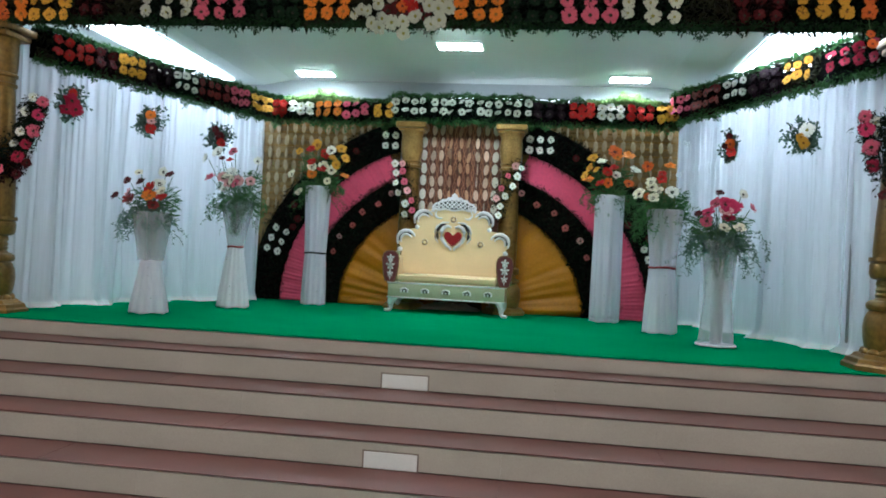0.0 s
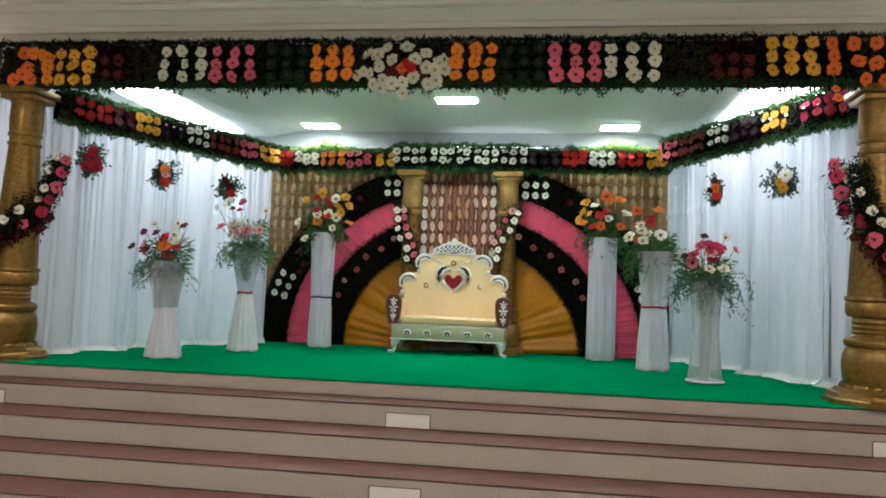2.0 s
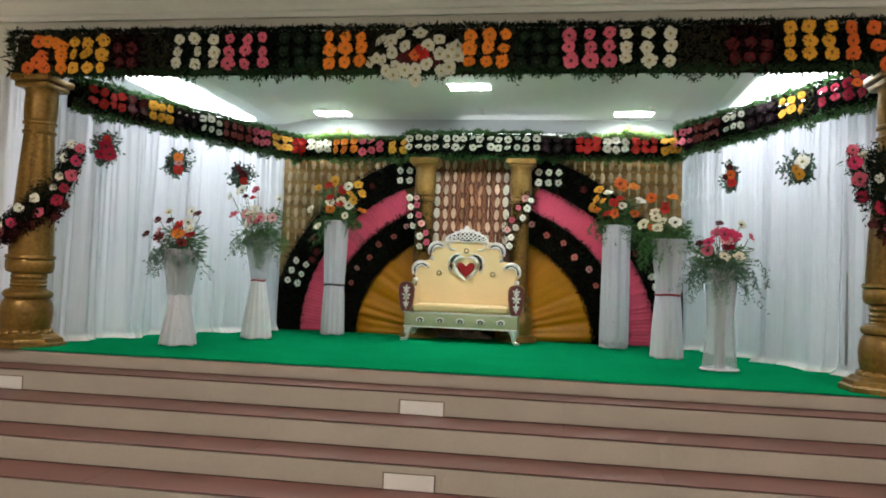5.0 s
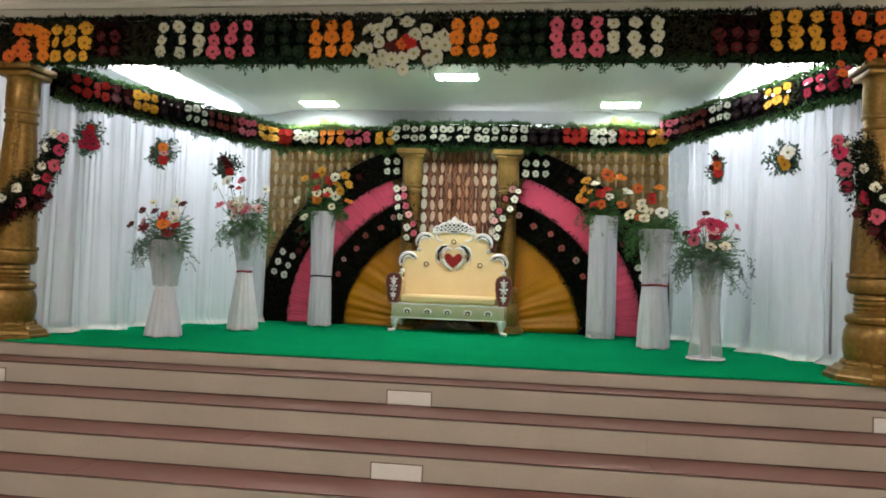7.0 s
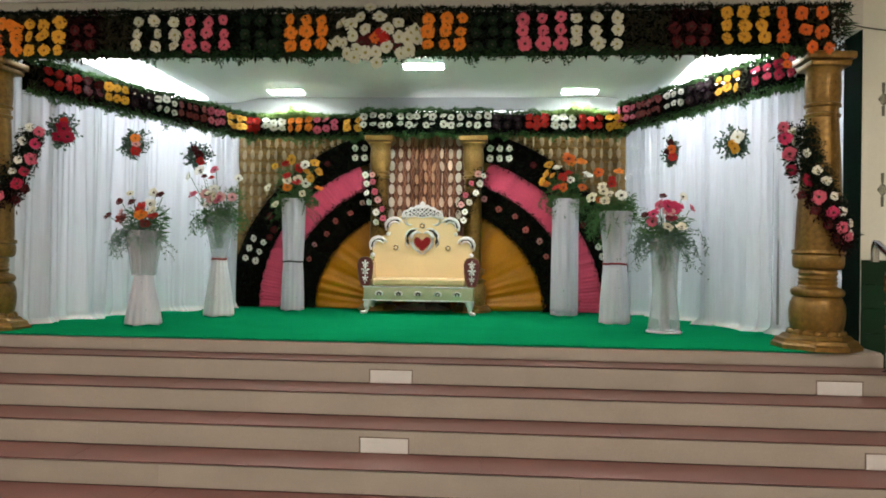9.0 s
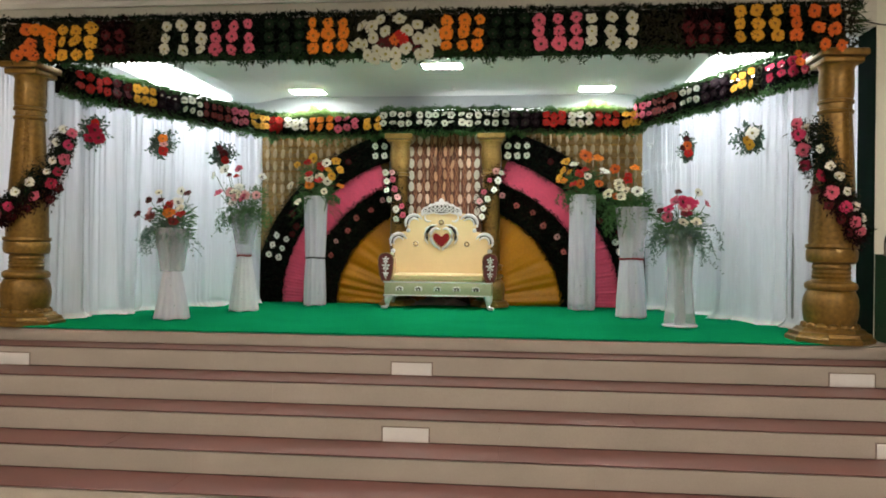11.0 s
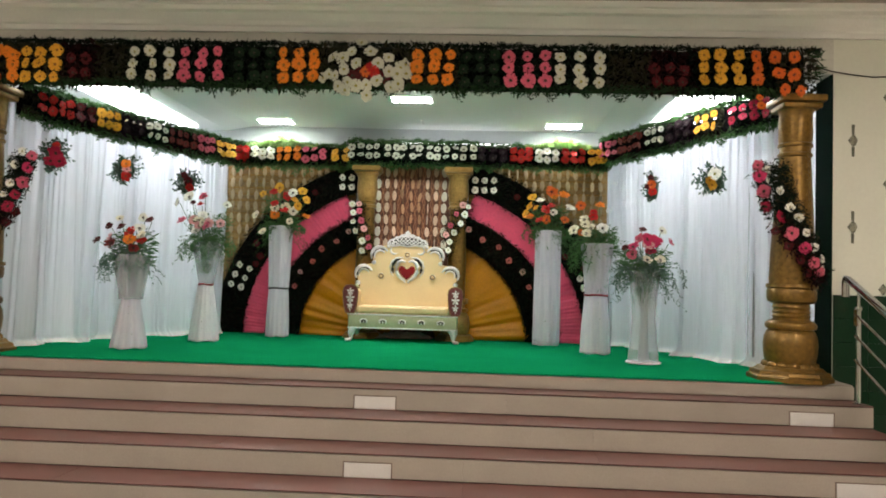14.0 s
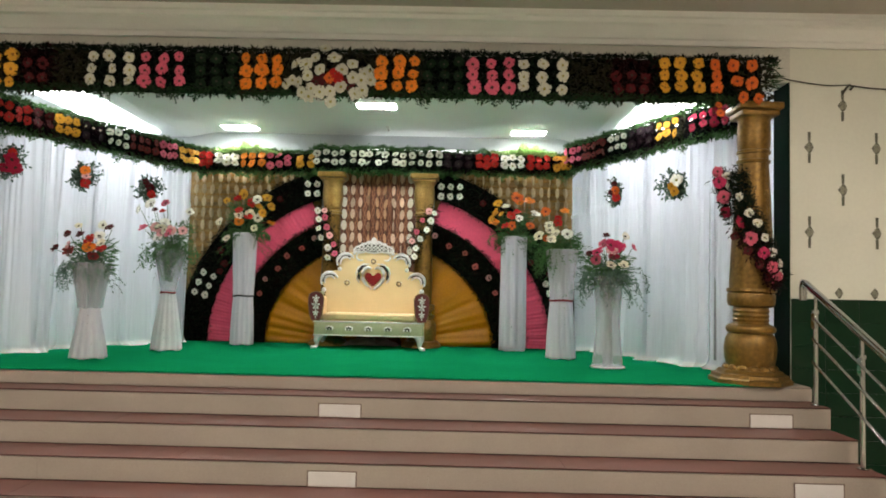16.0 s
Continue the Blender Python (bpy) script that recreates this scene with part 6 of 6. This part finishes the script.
wreath(CL0, CL1, 0.178, 2.78, (("crimson", 0.04, 0.03, 0.085), ("crimson", 0.07, -0.05, 0.08), ("crimson", -0.01, -0.06, 0.07), ("red", 0.04, 0.09, 0.055)), "spray of crimson daisies pinned to a white drape", 71)
wreath(CL0, CL1, 0.425, 2.78, (("orange", 0.03, 0.05, 0.062), ("blush", 0.04, -0.01, 0.055), ("red", 0.03, -0.08, 0.065)), "spray of orange and red daisies pinned to a white drape", 72)
wreath(CL0, CL1, 0.69, 2.77, (("maroon", 0.03, 0.0, 0.06), ("red", 0.05, -0.07, 0.055), ("maroon", -0.02, 0.07, 0.05)), "spray of dark red daisies pinned to a white drape", 73)
wreath(CR0, CR1, 0.655, 2.82, (("tangerine", 0.0, 0.02, 0.066), ("red", 0.01, -0.06, 0.055), ("maroon", -0.01, 0.10, 0.04), ("maroon", -0.05, 0.0, 0.04)), "spray of orange and red daisies pinned to a white drape", 74, wide=0.5)
wreath(CR0, CR1, 0.36, 2.79, (("white", 0.02, 0.05, 0.075), ("gold", 0.0, -0.06, 0.07), ("gold", -0.03, -0.01, 0.05)), "spray of white and yellow daisies pinned to a white drape", 75)


# ---------- stair rail ----------
def stair_rail():
    x = 3.78
    g = thing("stair_railing", (x, -1.1, 0), "polished steel stair railing with three slanting bars", "railing")
    slope = RISE / 0.378
    top = lambda y: 1.815 + (y + 0.02) * slope
    part("handrail", tube([(x, -0.02, top(-0.02) - 0.16), (x, -0.018, top(-0.02) - 0.05), (x, -0.035, top(-0.02) - 0.012), (x, -0.07, top(-0.07)), (x, -1.0, top(-1.0)), (x, -2.0, top(-2.0)), (x, -2.45, top(-2.45)), (x, -2.52, top(-2.5) - 0.03), (x, -2.53, top(-2.5) - 0.12)], 0.030, 16), M["steel"], g)
    for y, zf in ((-0.235, ZT[1]), (-0.915, ZT[3]), (-1.665, ZT[5]), (-2.40, 0.0)):
        po = part("post", tube([(x, y, zf + 0.004), (x, y, top(y) - 0.14)], 0.018, 14), M["steel"], g)
        part("flange", lathe([(0.042, 0), (0.042, 0.006), (0.026, 0.012)], (x, y, zf + 0.002), 18), M["steel"], po)
        part("collar", lathe([(0.026, 0), (0.026, 0.03)], (x, y, top(y) - 0.17), 16), M["steel"], po)
        part("pin", tube([(x, y, top(y) - 0.15), (x, y, top(y) - 0.02)], 0.012, 10), M["steel"], po)
        part("bracket", box((x - 0.035, y - 0.05, top(y) - 0.29), (x - 0.018, y + 0.01, top(y) - 0.16), 0.005), M["steel"], po)
    for d in (0.195, 0.362, 0.548):
        part("bar", tube([(x - 0.03, -0.245, top(-0.245) - d), (x - 0.03, -2.39, top(-2.39) - d)], 0.0105, 10), M["steel"], g)


stair_rail()


# ---------- tiles of the right and left walls ----------
def wall_tiles():
    for wall, x0, step in ((bpy.data.objects["wall_right"], 3.895, 1), (bpy.data.objects["wall_left"], -4.145, -1)):
        bm = box((0, -0.012, 0), (0.297, 0, 0.203), 0.002)
        me = as_mesh("tile", bm, M["greentile"], False)
        for i in range(6):
            for j in range(8):
                ob = new("tile", me)
                ob.matrix_basis = pose(x0 + (i * 0.30 if step > 0 else -(i + 1) * 0.30), 0.459 + rng.normal(0, 0.0004), 0.02 + j * 0.2065)
                put(ob, wall)
        xa, xb = sorted((x0, x0 + step * 1.8))
        part("grout", box((xa, 0.4555, 0.02), (xb, 0.4598, 0.02 + 8 * 0.2065 - 0.004), 0), M["jamb"], wall, smooth=False)
        # narrow border and printed motifs
        def motif(x, z, border=False):
            bm = bmesh.new()
            s = 0.050 if not border else 0.044
            f = bm.faces.new([bm.verts.new((x + s * dx, 0.457, z + s * dz)) for dx, dz in ((-0.9, 0), (-0.35, 0.75), (0, 1.15), (0.45, 0.8), (0.8, 0), (0.45, -0.8), (0, -1.15), (-0.35, -0.75))])
            part("motif", bm, M["motif"], wall, smooth=False)
            bm = bmesh.new()
            ring = [(s * (0.62 + 0.10 * math.cos(3 * q)) * math.cos(q), s * (0.72 + 0.08 * math.cos(3 * q)) * math.sin(q)) for q in np.linspace(0, 2 * math.pi, 19)[:-1]]
            bm.faces.new([bm.verts.new((x + dx, 0.4558, z + dz)) for dx, dz in ring])
            part("motif_ring", bm, M["motiflight"], wall, smooth=False)
            bm = bmesh.new()
            for a in range(6):
                t = a * math.pi / 3
                bm.faces.new([bm.verts.new((x + 0.026 * math.cos(t + q) * m, 0.4545, z + 0.026 * math.sin(t + q) * m)) for q, m in ((-0.25, 0.5), (0, 1.15), (0.25, 0.5))])
            part("motif_flower", bm, M["motifdark"], wall, smooth=False)
            if not border:
                bm = bmesh.new()
                for z0, z1 in ((z + 0.055, z + 0.142), (z - 0.142, z - 0.055)):
                    bm.faces.new([bm.verts.new((x + dx, 0.457, zz)) for dx, zz in ((-0.012, z0), (0.012, z0), (0.014, z1), (-0.014, z1))])
                part("motif_bar", bm, M["motif"], wall, smooth=False)
        for i in range(5):
            xa = x0 + step * (0.165 + 0.30 * i)
            for k, z in enumerate((3.81, 3.415, 3.03, 2.65, 2.265, 1.90)):
                if (k + i) % 2 == 0 and k not in (0, 5):
                    motif(xa, z)
            motif(x0 + step * (0.11 + 0.315 * i), 1.725, True)


wall_tiles()


def wall_cable():
    g = thing("wall_cable", (4.2, 0.44, 3.6), "thin dark cable hung along the tile wall on a hook", "cable")
    part("cable", tube([(3.72, 0.40, 3.66), (3.88, 0.44, 3.636), (4.05, 0.442, 3.61), (4.22, 0.442, 3.592), (4.40, 0.44, 3.60), (4.6, 0.442, 3.575), (5.0, 0.442, 3.56), (5.8, 0.442, 3.60)], 0.0055, 6), M["cable"], g)
    part("hook", tube([(4.36, 0.458, 3.52), (4.38, 0.43, 3.57), (4.41, 0.43, 3.60), (4.44, 0.43, 3.58), (4.43, 0.458, 3.56)], 0.010, 8), M["motifdark"], g)


wall_cable()


def left_cable():
    g = thing("wall_cable", (-4.4, 0.44, 3.6), "thin dark cable strung along the tile wall to the valance", "cable")
    part("cable", tube([(-3.86, 0.30, 3.64), (-4.02, 0.41, 3.625), (-4.17, 0.44, 3.612), (-4.30, 0.442, 3.594), (-4.46, 0.442, 3.588), (-4.9, 0.442, 3.60), (-5.6, 0.442, 3.58)], 0.0055, 6), M["cable"], g)


left_cable()


# small white bows pinned to the edge of the drape
def drape_bow(at, seed):
    x, y, z = at
    g = thing("ribbon_bow", at, "small shiny white ribbon bow pinned to the drape edge", "bow", "bows on the drape")
    r = np.random.default_rng(seed)
    for sg in (-1, 1):
        tilt = r.uniform(-0.5, 0.5)
        pts = [(x + sg * (0.002 + 0.034 * math.sin(t / 2)), y - 0.012 * math.sin(t), z + 0.020 * math.sin(t) + sg * tilt * 0.034 * math.sin(t / 2)) for t in np.linspace(0, 2 * math.pi, 14)]
        part("loop", tube(pts, 0.006, 6), M["hem"], g)
    part("tail", tube([(x, y, z), (x + 0.012, y - 0.012, z - 0.025), (x + 0.006, y - 0.010, z - 0.05)], [0.006, 0.007, 0.004], 6), M["hem"], g)
    bm = bmesh.new()
    bmesh.ops.create_uvsphere(bm, u_segments=10, v_segments=6, radius=0.010, matrix=Matrix.Translation((x, y - 0.006, z)))
    part("knot", bm, M["hem"], g)


drape_bow((2.44, 3.12, 2.974), 81)
drape_bow((2.40, 3.20, 2.647), 82)
